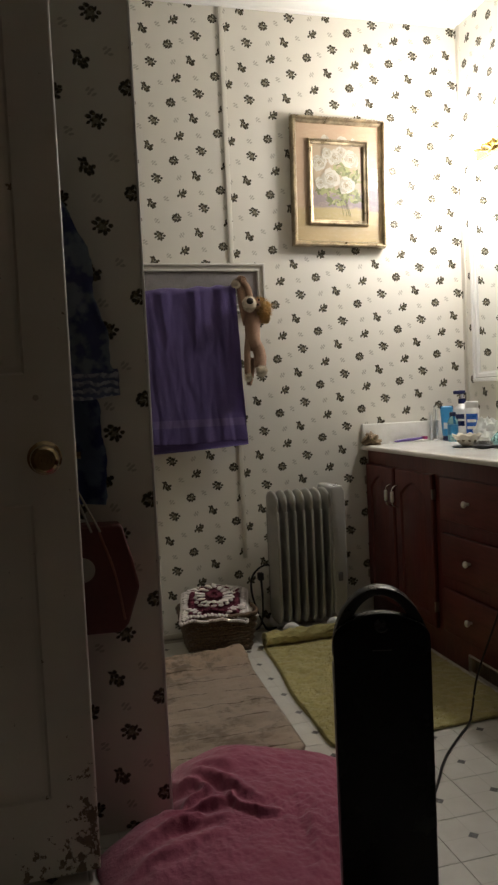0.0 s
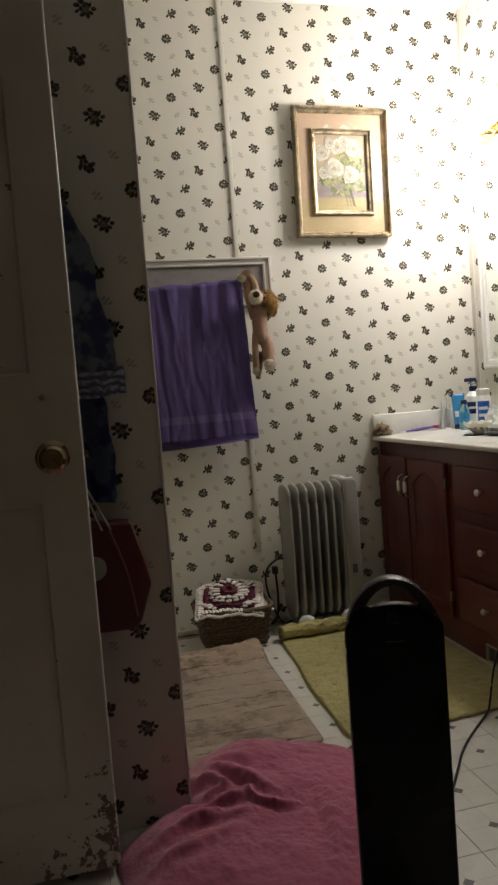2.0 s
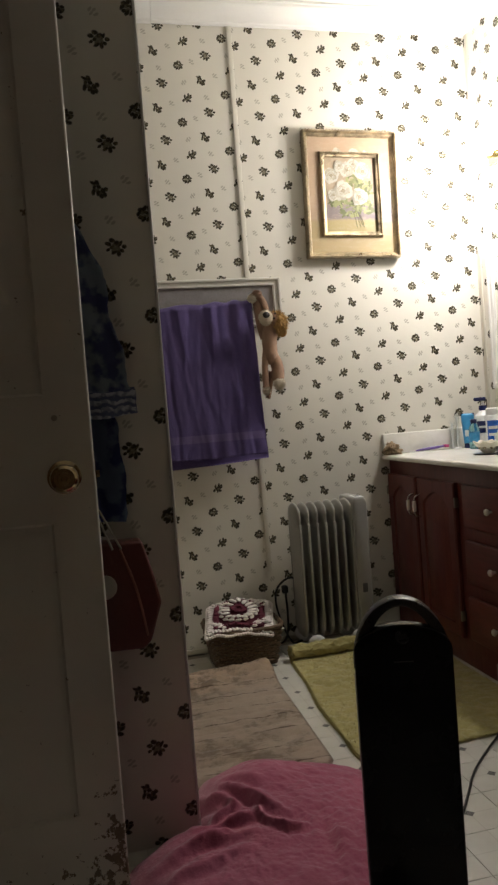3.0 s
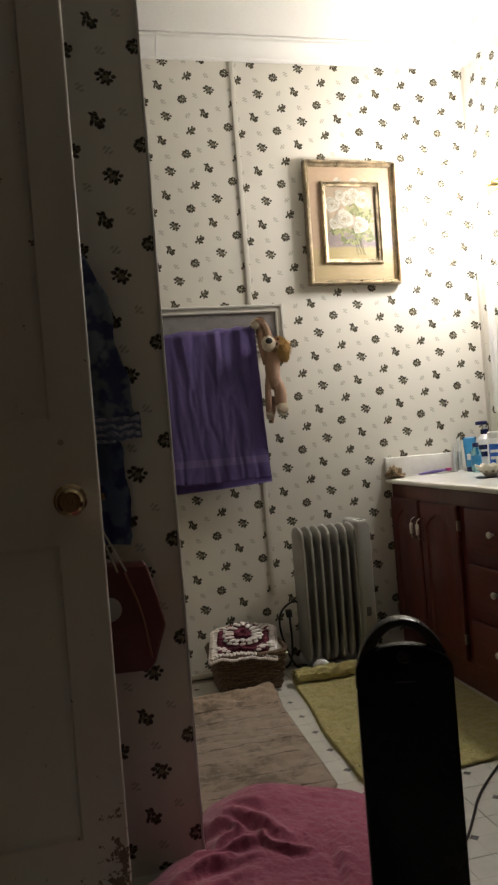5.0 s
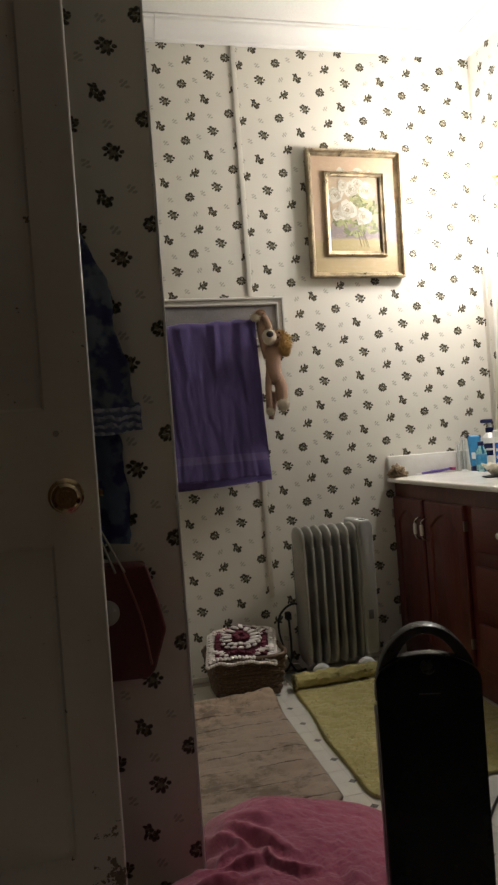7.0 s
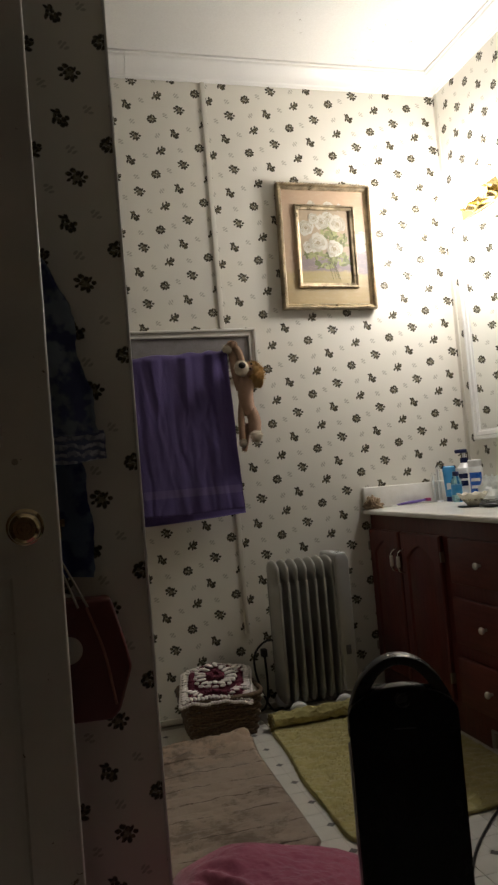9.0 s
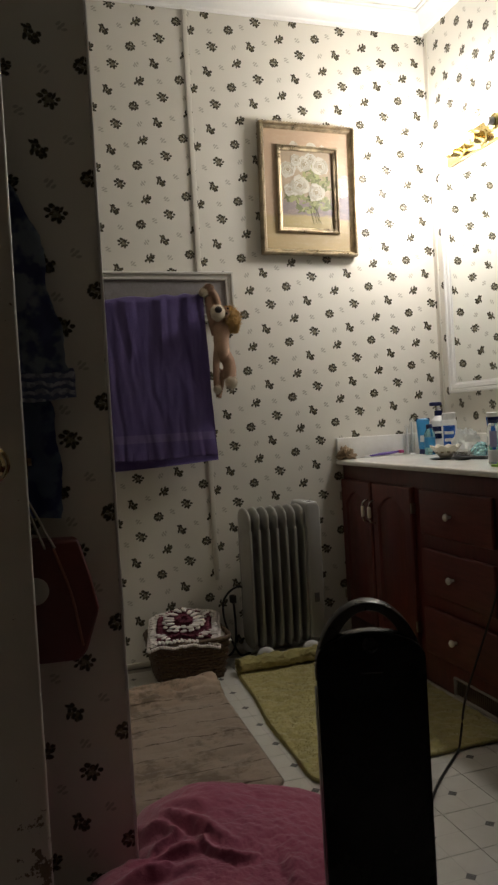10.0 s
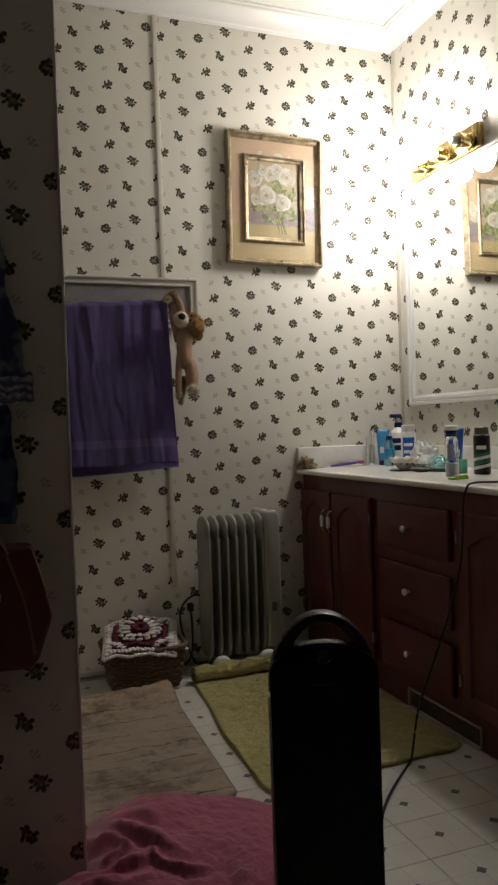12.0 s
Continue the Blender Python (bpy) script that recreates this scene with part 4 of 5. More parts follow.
radiator = thing("oil_radiator", "cream oil-filled radiator with seven fins on castors", "radiator", at=(0.014, 2.735, -0.006))


def fin():
    """One pressed radiator fin in the yz plane, with swollen ends."""
    bm = bmesh.new()
    n = 20
    rings = []
    zs = [0.058 + 0.532 * i / 60 for i in range(61)]
    for z in zs:
        # an upright disc at the head, a smaller one at the foot, a thin web between
        head = max(0.0, 1 - ((z - 0.545) / 0.045) ** 2) ** 0.5
        base = max(0.0, 1 - ((z - 0.110) / 0.052) ** 2) ** 0.5
        dep = 0.072
        if z > 0.545:
            dep = 0.012 + 0.060 * head
        elif z < 0.085:
            dep = 0.030 + 0.042 * base
        swell = 0.0026 + 0.0098 * head + 0.0070 * base
        round_x, round_y = (0.9, 0.9) if head > 0.05 else (0.5, 0.4)
        rings.append([bm.verts.new((swell * (abs(math.sin(a)) ** round_x) * (1 if math.sin(a) > 0 else -1), dep * (abs(math.cos(a)) ** round_y) * (1 if math.cos(a) > 0 else -1), z)) for a in (2 * math.pi * k / n for k in range(n))])
    for a, b in zip(rings, rings[1:]):
        for k in range(n):
            bm.faces.new((a[k], a[(k + 1) % n], b[(k + 1) % n], b[k]))
    bm.faces.new(list(reversed(rings[0])))
    bm.faces.new(rings[-1])
    # folded front flange
    for y in (-0.072, 0.072):
        box(bm, (-0.0050, y - 0.003, 0.120), (0.0050, y + 0.003, 0.512), 0.0025, 2)
    return bm


first = part("fin", fin(), ENAMEL, radiator, smooth=True)
first.location = (0.797, 0, 0)
for i in range(1, 7):
    f = new("fin", first.data)
    f.parent = radiator
    f.location = (0.797 + 0.0358 * i, 0, 0)
for z in (0.110, 0.546):
    bm = bmesh.new()
    tube(bm, [(0.79, 0, z), (1.03, 0, z)], 0.016, 16)
    part("oil_pipe", bm, ENAMEL, radiator, smooth=True)
bm = bmesh.new()
prism(bm, [(-0.028, 0.085), (0.028, 0.085), (0.030, 0.30), (0.030, 0.578), (0.018, 0.598), (-0.022, 0.598), (-0.028, 0.58)], 0.168, Matrix.Translation((1.046, -0.084, 0)))
bmesh.ops.bevel(bm, geom=bm.edges[:], offset=0.008, segments=3, affect="EDGES", profile=0.5)
cb = part("control_box", bm, BOX_GREY, radiator, "light grey control housing")
part("label_plate", boxed((1.028, -0.082, 0.5975), (1.066, -0.010, 0.5990), 0.0005), WHITE_PLASTIC, cb, "white control label")
part("display", boxed((1.037, -0.060, 0.5992), (1.058, -0.03, 0.6004), 0.0005), GREY_SIDE, cb, "small grey dial plate")
part("switch", boxed((1.034, -0.0865, 0.22), (1.054, -0.083, 0.255), 0.001), GREY_SIDE, cb)
for x in (0.828, 1.01):
    bm = bmesh.new()
    tube(bm, curve_points([(x, -0.088, 0.042), (x, -0.05, 0.060), (x, 0.0, 0.064), (x, 0.05, 0.060), (x, 0.088, 0.042)], 6), 0.006, 8)
    foot = part("castor_bracket", bm, BOX_GREY, radiator)
    for y in (-0.090, 0.085):
        part("castor", lathed([(0.004, -0.015), (0.026, -0.015), (0.035, -0.010), (0.037, 0.0), (0.035, 0.010), (0.026, 0.015), (0.004, 0.015)], 24, pose(x, y, 0.043, 0, 90, 70)), WHITE_PLASTIC, foot, "white plastic castor", smooth=True)

cord = bmesh.new()
tube(cord, curve_points([(1.01, 2.80, 0.10), (0.90, 2.825, 0.16), (0.82, 2.81, 0.262), (0.77, 2.79, 0.272), (0.727, 2.78, 0.235), (0.722, 2.775, 0.17), (0.742, 2.765, 0.09), (0.765, 2.755, 0.035), (0.79, 2.78, 0.012), (0.84, 2.82, 0.008)], 8), 0.0042, 8)
tagged(obj("power_cord", cord, RUBBER, smooth=True), "black radiator power cord looped against the wall", "cord")
cord = bmesh.new()
tube(cord, curve_points([(0.768, 2.795, 0.225), (0.770, 2.79, 0.14), (0.762, 2.775, 0.07), (0.740, 2.765, 0.03), (0.700, 2.80, 0.008), (0.66, 2.85, 0.008)], 8), 0.0045, 8)
box(cord, (0.757, 2.786, 0.215), (0.779, 2.815, 0.245), 0.004)
tagged(obj("plug_cord", cord, RUBBER, smooth=True), "black plug and cord hanging by the radiator", "cord")

# ---- wicker basket with papers and crocheted square ----
WICKER = wood_mat("brown_wicker", (0.075, 0.045, 0.025), (0.19, 0.12, 0.065), (30, 30, 30), 0.6)
basket = thing("wicker_basket", "brown woven wicker basket full of papers", "basket", at=(0.558, 2.705, 0))


def ring_points(z, wob, phase, n=88):
    """A rounded rectangle at height z that weaves in and out."""
    s = z / 0.145
    hx, hy = 0.115 + 0.027 * s, 0.104 + 0.020 * s
    out = []
    for i in range(n):
        a = 2 * math.pi * i / n
        c, d = math.cos(a), math.sin(a)
        r = 1 / (abs(c) ** 5 + abs(d) ** 5) ** 0.2
        k = 1 + wob * math.sin(22 * a + phase) / hx
        out.append((hx * r * c * k, hy * r * d * k, z))
    return out


def loop_tube(points, radius, flat=1.0, steps=6):
    bm = bmesh.new()
    n = len(points)
    rings = []
    for i in range(n):
        p = Vector(points[i])
        d = (Vector(points[(i + 1) % n]) - Vector(points[i - 1])).normalized()
        side = d.cross(Vector((0, 0, 1))).normalized()
        rings.append([bm.verts.new(p + radius * math.cos(a) * side + radius * flat * math.sin(a) * Vector((0, 0, 1))) for a in (2 * math.pi * k / steps for k in range(steps))])
    for i in range(n):
        a, b = rings[i], rings[(i + 1) % n]
        for k in range(steps):
            bm.faces.new((a[k], a[(k + 1) % steps], b[(k + 1) % steps], b[k]))
    return bm


for i in range(11):
    part("weaver", loop_tube(ring_points(0.008 + 0.0122 * i, 0.0045, math.pi * (i % 2)), 0.0052, 1.25), WICKER, basket, smooth=True)
part("rim", loop_tube(ring_points(0.146, 0.002, 0, 120), 0.0085, 1.0), WICKER, basket, "braided wicker rim", smooth=True)
bm = bmesh.new()
for a, b in zip(ring_points(0.004, 0, 0, 22), ring_points(0.146, 0, 0, 22)):
    tube(bm, [a, b], 0.0036, 6)
part("stakes", bm, WICKER, basket)
bm = bmesh.new()
bm.faces.new([bm.verts.new((x * 0.97, y * 0.97, 0.004)) for x, y, z in ring_points(0.004, 0, 0, 44)])
thicken(bm, 0.003)
part("base", bm, WICKER, basket)
PAPERS = plain("old_paper", (0.58, 0.54, 0.46), 0.7, vary=0.15, scale=30)
rng = random.Random(11)
for i in range(6):
    pm = boxed((-0.105, -0.085, -0.0016), (0.105, 0.085, 0.0016), 0.0004)
    q = tagged(obj("magazine", pm, PAPERS), "thin worn magazine lying in the wicker basket", "magazine", "papers in the basket")
    q.matrix_basis = pose(0.566 + 0.006 * i, 2.700 + rng.uniform(-0.006, 0.006), 0.112 + 0.0052 * i, rng.uniform(8, 11), -1.5, rng.uniform(-9, 4))

WHITE_YARN = plain("white_yarn", (0.80, 0.74, 0.70), 0.95, vary=0.12, scale=60, bump=0.8, bump_scale=260)
RED_YARN = plain("burgundy_yarn", (0.15, 0.026, 0.048), 0.95, vary=0.25, scale=60, bump=0.8, bump_scale=260)


def drape(u, v, lift=0.0):
    """A place on the crocheted square; u to the side, v to the back, both -1 to 1."""
    a, b = (u + 1) / 2, (v + 1) / 2
    fl, fr, bl, br = Vector((0.398, 2.575, 0.150)), Vector((0.642, 2.575, 0.132)), Vector((0.447, 2.800, 0.196)), Vector((0.702, 2.800, 0.186))
    p = (fl * (1 - a) + fr * a) * (1 - b) + (bl * (1 - a) + br * a) * b
    p.z += 0.028 * (1 - u * u) * (1 - min(1.0, v * v)) + 0.026 * (1 - abs(u)) * b + lift + 0.010 * fbm(u * 1.6, v * 1.6, 7) - 0.010 * max(0.0, abs(u) - 0.75) * 4
    return p


square = thing("crochet_square", "burgundy and white crocheted granny square over a basket", "crochet", at=(0, 0, 0))
bm = bmesh.new()
sheet(bm, 24, 24, lambda u, v: drape(2 * u - 1, 2 * v - 1))
thicken(bm, 0.004)
part("burgundy_ground", bm, RED_YARN, square, smooth=True)


def stitch(bm, u, v, ang, ln, wd):
    """A cluster of three yarn stitches."""
    for k in (-1, 0, 1):
        du, dv = k * wd * math.cos(ang + 1.57) * 1.25, k * wd * math.sin(ang + 1.57) * 1.25
        p = drape(u + du, v + dv, 0.006)
        ball(bm, p, (ln * 0.118, wd * 0.105, 0.0048), pose(0, 0, 0, 8, -4, math.degrees(ang) + k * 10), 8, 6)


def post(bm, u, v, ang, ln, wd, lift=0.006):
    """One single yarn post, pointing along ang."""
    ball(bm, drape(u, v, lift), (ln * 0.118, wd * 0.118, 0.0050), pose(0, 0, 0, 8, -4, math.degrees(ang)), 10, 6)


bm = bmesh.new()
for i in range(16):
    a = 2 * math.pi * i / 16
    post(bm, 0.44 * math.cos(a), 0.44 * math.sin(a), a, 0.20, 0.082)
    post(bm, 0.59 * math.cos(a), 0.59 * math.sin(a), a + 1.57, 0.11, 0.065, 0.007)
for k in range(4):
    for d in (-0.24, -0.08, 0.08, 0.24):
        a = math.pi / 4 + k * math.pi / 2 + d
        post(bm, 0.86 * math.cos(a), 0.86 * math.sin(a), a, 0.20, 0.072)
for k in range(4):
    for i in range(9):
        s = -0.88 + 0.22 * i
        u, v = ((s, -0.9), (0.9, s), (-s, 0.9), (-0.9, -s))[k]
        for q in (-0.055, 0.055):
            uu, vv = (u + q, v) if k % 2 == 0 else (u, v + q)
            post(bm, uu, vv, (1.57, 0, 1.57, 0)[k] + q * 3, 0.135, 0.058)
for k in range(4):
    for i in range(26):
        s = -1 + 0.08 * i
        u, v = ((s, -1.03), (1.03, s), (-s, 1.03), (-1.03, -s))[k]
        ball(bm, drape(u, v, 0.001), (0.0075, 0.0075, 0.0062), None, 7, 5)
tagged(part("white_yarn", bm, WHITE_YARN, square, "chunky white yarn stitches", smooth=True), kind="stuff")
bm = bmesh.new()
for i in range(8):
    a = 2 * math.pi * i / 8
    stitch(bm, 0.17 * math.cos(a), 0.17 * math.sin(a), a, 0.12, 0.055)
for k in range(4):
    for i in range(7):
        s = -0.66 + 0.22 * i
        u, v = ((s, -0.70), (0.70, s), (-s, 0.70), (-0.70, -s))[k]
        stitch(bm, u, v, (1.57, 0, 1.57, 0)[k], 0.10, 0.05)
tagged(part("burgundy_yarn", bm, RED_YARN, square, "chunky burgundy yarn stitches", smooth=True), kind="stuff")


# ---- floor mats ----
def mat_stuff():
    m = Mat("stained_tan_mat", 0.95, 0, 0.1)
    co = m.coords()
    sep = m.node("ShaderNodeSeparateXYZ")
    m.put(sep.inputs[0], co)
    fine, mid, big = m.noise(190, 3.0, 0.7, co), m.noise(15, 6.0, 0.72, co, (0.9, 1.25, 1)), m.noise(4.2, 4.0, 0.6, co)
    col = m.mix(m.math("MULTIPLY_ADD", fine, 0.4, m.math("MULTIPLY", mid, 0.6)), (0.45, 0.36, 0.28), (0.76, 0.635, 0.52))
    # lighter, warmer tan towards the far end
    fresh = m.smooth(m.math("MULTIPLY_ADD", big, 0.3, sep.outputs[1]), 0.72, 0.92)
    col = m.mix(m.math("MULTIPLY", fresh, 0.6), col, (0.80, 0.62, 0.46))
    col = m.mix(m.math("MULTIPLY", m.smooth(m.math("MULTIPLY_ADD", mid, 0.6, m.math("MULTIPLY", big, 0.5)), 0.54, 0.66), 0.7), col, (0.22, 0.165, 0.115))
    m.color(col)
    # broken dark brown lines across the mat, spaced like its ribs
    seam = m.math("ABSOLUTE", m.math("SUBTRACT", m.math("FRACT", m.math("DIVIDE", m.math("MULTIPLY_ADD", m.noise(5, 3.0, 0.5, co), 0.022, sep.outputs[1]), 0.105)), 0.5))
    seam_dark = m.math("MULTIPLY", m.smooth(m.math("MULTIPLY_ADD", fine, 0.05, seam), 0.075, 0.03), m.smooth(m.noise(11, 6.0, 0.75, co), 0.42, 0.56))
    m.color(m.mix(m.math("MULTIPLY", seam_dark, 0.85), col, (0.12, 0.082, 0.055)))
    m.b.inputs["Sheen Weight"].default_value = 0.2
    m.bump(m.math("ADD", fine, m.noise(45, 4.0, 0.6, co)), 0.5, 0.003)
    return m.m


TAN = mat_stuff()


def tan_mat():
    bm = bmesh.new()
    w, h = 0.66, 0.79

    def place(u, v):
        x, y = -w + w * u, h * v
        # rounded corners
        cx, cy = max(0.0, 0.05 - min(x + w, -x)), max(0.0, 0.05 - min(y, h - y))
        if cx and cy:
            k = 0.05 / max(0.05, math.hypot(cx, cy))
            x += (cx - cx * k) * (1 if x < -w / 2 else -1)
            y += (cy - cy * k) * (1 if y < h / 2 else -1)
        rib = 0.0085 * abs(math.sin(math.pi * (y + 0.012 * fbm(x * 4, y * 4, 2)) / 0.105)) ** 0.35
        z = 0.006 + rib + 0.007 * fbm(x * 10, y * 14, 5)
        edge = min(1.0, min(u, 1 - u) / 0.02, min(v, 1 - v) / 0.015)
        z = 0.002 + (z - 0.002) * edge ** 0.5
        if y > 0.66:
            s = (y - 0.66) / (h - 0.66)
            z += 0.030 * s * s * (1 + 0.4 * math.sin(x * 9 + 1)) + 0.020 * (s * (1.15 - s) * 2.5) * abs(math.sin(x * 13 + y * 62 + 3.0 * fbm(x * 6, y * 6, 3))) ** 0.7
        return (x, y, max(z, 0.0015))

    sheet(bm, 90, 130, place)
    thicken(bm, -0.0015)
    return bm


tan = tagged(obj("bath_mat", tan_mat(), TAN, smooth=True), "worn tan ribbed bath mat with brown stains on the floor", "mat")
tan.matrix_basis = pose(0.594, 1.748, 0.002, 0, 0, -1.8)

GREEN = terry("olive_green_pile", (0.21, 0.182, 0.062), (0.58, 0.515, 0.225), sheen=0.4, scale=36, relief=0.8)
RUG_Y0, RUG_Y1 = 1.745, 2.602


def rug_place(u, v):
    """The olive rug: flat, with the far edge rolled up against the radiator."""
    y = RUG_Y0 + (RUG_Y1 - RUG_Y0) * min(v / 0.86, 1.0)
    left = 0.656 + 0.064 * max(0.0, (y - 1.745) / 0.857) ** 1.6 + 0.004 * math.sin(y * 14)
    right = 1.272
    # rounded front corners
    d = max(0.0, 0.07 - (y - RUG_Y0))
    if d:
        k = 0.07 - math.sqrt(max(0.0, 0.07 ** 2 - d * d))
        left, right = left + k * 0.5, right - k * 1.1
    x = left + (right - left) * u
    y += 0.012 * math.sin(x * 7) * (1 - v) + 0.004 * fbm(x * 8, 1, 4) * (1 - v)
    z = 0.008 + 0.005 * fbm(x * 7, y * 7, 1) + 0.0045 * fbm(x * 26, y * 26, 6)
    if v > 0.86:
        a = (v - 0.86) / 0.14 * 5.6
        r = 0.024 + 0.003 * math.sin(x * 9)
        y = RUG_Y1 + r * math.sin(a) + 0.007 * fbm(x * 24, a * 1.4, 2) + 0.03 * (x - 0.72)
        z = 0.008 + r * (1 - math.cos(a)) + 0.008 * fbm(x * 26, a * 1.6, 5) * min(1.0, a)
    e = min(1.0, u / 0.012, (1 - u) / 0.012, v / 0.01)
    return Vector((x, y, max(0.002, z * (0.3 + 0.7 * e) if v <= 0.86 else z)))


rug = thing("shag_rug", "olive green shag bath rug with its far edge rolled up", "rug", at=(0, 0, 0))
bm = bmesh.new()
sheet(bm, 150, 260, rug_place)
part("backing", bm, GREEN, rug, smooth=True)


def tufts(place, count, seed, length, width):
    """Short pile: single bent blades standing on a surface."""
    rng = np.random.default_rng(seed)
    verts, faces = [], []
    for i in range(count):
        u, v = rng.random(), rng.random()
        if i % 3 == 0:
            u = rng.choice([0.0, 0.004, 0.008])
        elif i % 4 == 0:
            v = rng.choice([0.0, 0.004])
        p = Vector(place(u, v))
        e1, e2 = Vector(place(min(u + 0.004, 1), v)) - Vector(place(max(u - 0.004, 0), v)), Vector(place(u, min(v + 0.004, 1))) - Vector(place(u, max(v - 0.004, 0)))
        n = e1.cross(e2)
        n = n.normalized() if n.length > 1e-9 else Vector((0, 0, 1))
        if v > 0.87:
            n = -n
        lean = Vector((rng.normal() * 0.6, rng.normal() * 0.6, rng.normal() * 0.25))
        side = n.cross(lean)
        side = side.normalized() * width if side.length > 1e-6 else Vector((width, 0, 0))
        if v > 0.87:
            p = p - n * 0.001
        tip = p + (n + lean).normalized() * length * (0.6 + 0.7 * rng.random())
        tip.z = max(tip.z, 0.003)
        k = len(verts)
        verts += [p - side, p + side, tip]
        faces.append((k, k + 1, k + 2))
    me = bpy.data.meshes.new("shag")
    me.from_pydata([tuple(v) for v in verts], [], faces)
    me.update()
    return me


pile_mesh = tufts(rug_place, 36000, 1, 0.0062, 0.0007)
pile_mesh.materials.append(GREEN)
pile = new("shag", pile_mesh)
pile.parent = rug
tagged(pile, "olive green shag pile", kind="stuff")

# ---- crumpled pink throw ----
PINK = terry("dusty_pink_fleece", (0.25, 0.060, 0.105), (0.50, 0.155, 0.235), sheen=0.3, scale=110)
PINK_C = Vector((0.36, 1.38))
PINK_R = [(0, 0.28), (30, 0.36), (45, 0.40), (70, 0.425), (90, 0.43), (108, 0.42), (118, 0.36), (127, 0.272), (140, 0.232), (155, 0.32), (168, 0.345), (180, 0.345), (210, 0.38), (240, 0.42), (270, 0.40), (315, 0.30), (360, 0.28)]


def pink_radius(a):
    a = math.degrees(a) % 360
    for (a0, r0), (a1, r1) in zip(PINK_R, PINK_R[1:]):
        if a0 <= a <= a1:
            s = (a - a0) / (a1 - a0)
            s = s * s * (3 - 2 * s)
            return r0 + (r1 - r0) * s
    return 0.34


# creases that fan out from where the throw is pinched: (from, through, to, height, width)
CREASES = [
    ((0.232, 1.642), (0.305, 1.56), (0.373, 1.439), 0.022, 0.015),
    ((0.205, 1.603), (0.247, 1.589), (0.281, 1.519), 0.018, 0.012),
    ((0.155, 1.49), (0.218, 1.514), (0.281, 1.538), 0.024, 0.014),
    ((0.166, 1.468), (0.244, 1.49), (0.319, 1.468), 0.020, 0.013),
    ((0.332, 1.442), (0.364, 1.407), (0.417, 1.406), 0.014, 0.013),
    ((0.156, 1.398), (0.202, 1.423), (0.244, 1.452), 0.014, 0.014),
    ((0.307, 1.515), (0.321, 1.461), (0.335, 1.413), 0.013, 0.010),
    ((0.24, 1.643), (0.298, 1.639), (0.351, 1.581), 0.010, 0.016),
    ((0.05, 1.38), (0.18, 1.415), (0.30, 1.42), 0.014, 0.018),
    ((0.02, 1.30), (0.15, 1.345), (0.28, 1.365), 0.012, 0.016),
    ((0.47, 1.40), (0.455, 1.33), (0.43, 1.20), 0.008, 0.018),
]


def crease_lines():
    """Each crease as short straight pieces, with the share of its length at their ends."""
    out = []
    for p0, p1, p2, h, w in CREASES:
        pts = []
        for i in range(9):
            t = i / 8
            k0, k1, k2 = (1 - t) * (1 - 2 * t), 4 * t * (1 - t), t * (2 * t - 1)
            pts.append((k0 * p0[0] + k1 * p1[0] + k2 * p2[0], k0 * p0[1] + k1 * p1[1] + k2 * p2[1], t))
        out.append((pts, h, w))
    return out


CREASE_LINES = crease_lines()


def crease(x, y):
    """Height of the rounded folds at a place, each with a sharp valley on its near side."""
    z = 0.0
    for pts, h, w in CREASE_LINES:
        best, share, side = 9.0, 0.0, 1.0
        for (ax, ay, at), (bx, by, bt) in zip(pts, pts[1:]):
            dx, dy = bx - ax, by - ay
            f = max(0.0, min(1.0, ((x - ax) * dx + (y - ay) * dy) / (dx * dx + dy * dy)))
            ex, ey = x - ax - f * dx, y - ay - f * dy
            d = ex * ex + ey * ey
            if d < best:
                best, share, side = d, at + (bt - at) * f, dx * ey - dy * ex
        d = math.sqrt(best) * (1 if side > 0 else -1)
        fade = math.sin(math.pi * share) ** 0.7
        if abs(d) < 4 * w:
            wide = w * (1.2 if d > 0 else 0.7)
            z += h * fade * math.exp(-(d / wide) ** 2) - 0.32 * h * fade * math.exp(-((d + 1.5 * w) / (0.7 * w)) ** 2)
    return z


def pink_place(u, v):
    a = 2 * math.pi * u
    r = pink_radius(a) * v * (1 + 0.02 * math.sin(a * 9) * v)
    x, y = PINK_C.x + r * math.cos(a), PINK_C.y + r * math.sin(a)
    dome = (1 - v ** 3.2) ** 0.75 if v < 1 else 0
    wx, wy = x + 0.012 * fbm(x * 9, y * 9, 2), y + 0.012 * fbm(x * 9, y * 9, 6)
    back = max(0.0, min(1.0, (y - 1.25) / 0.45))
    plush = (0.0010 + 0.0034 * max(0.0, min(1.0, (x - 0.36) / 0.10))) * fbm(x * 38, y * 38, 2) + 0.0012 * fbm(x * 95, y * 95, 4)
    z = dome * (0.058 + 0.026 * back + 0.030 * math.exp(-((x - 0.35) / 0.11) ** 2 - ((y - 1.70) / 0.10) ** 2) + crease(wx, wy) + 0.012 * fbm(x * 5, y * 5, 3) + 0.0025 * fbm(x * 12 + 3 * y, y * 12, 9) + plush)
    return Vector((x, y, 0.003 + max(0.0, z)))


bm = bmesh.new()
g = sheet(bm, 300, 150, pink_place)
bmesh.ops.remove_doubles(bm, verts=bm.verts[:], dist=0.0003)
tagged(obj("pink_throw", bm, PINK, smooth=True), "crumpled dusty pink fleece throw heaped on the floor", "blanket")

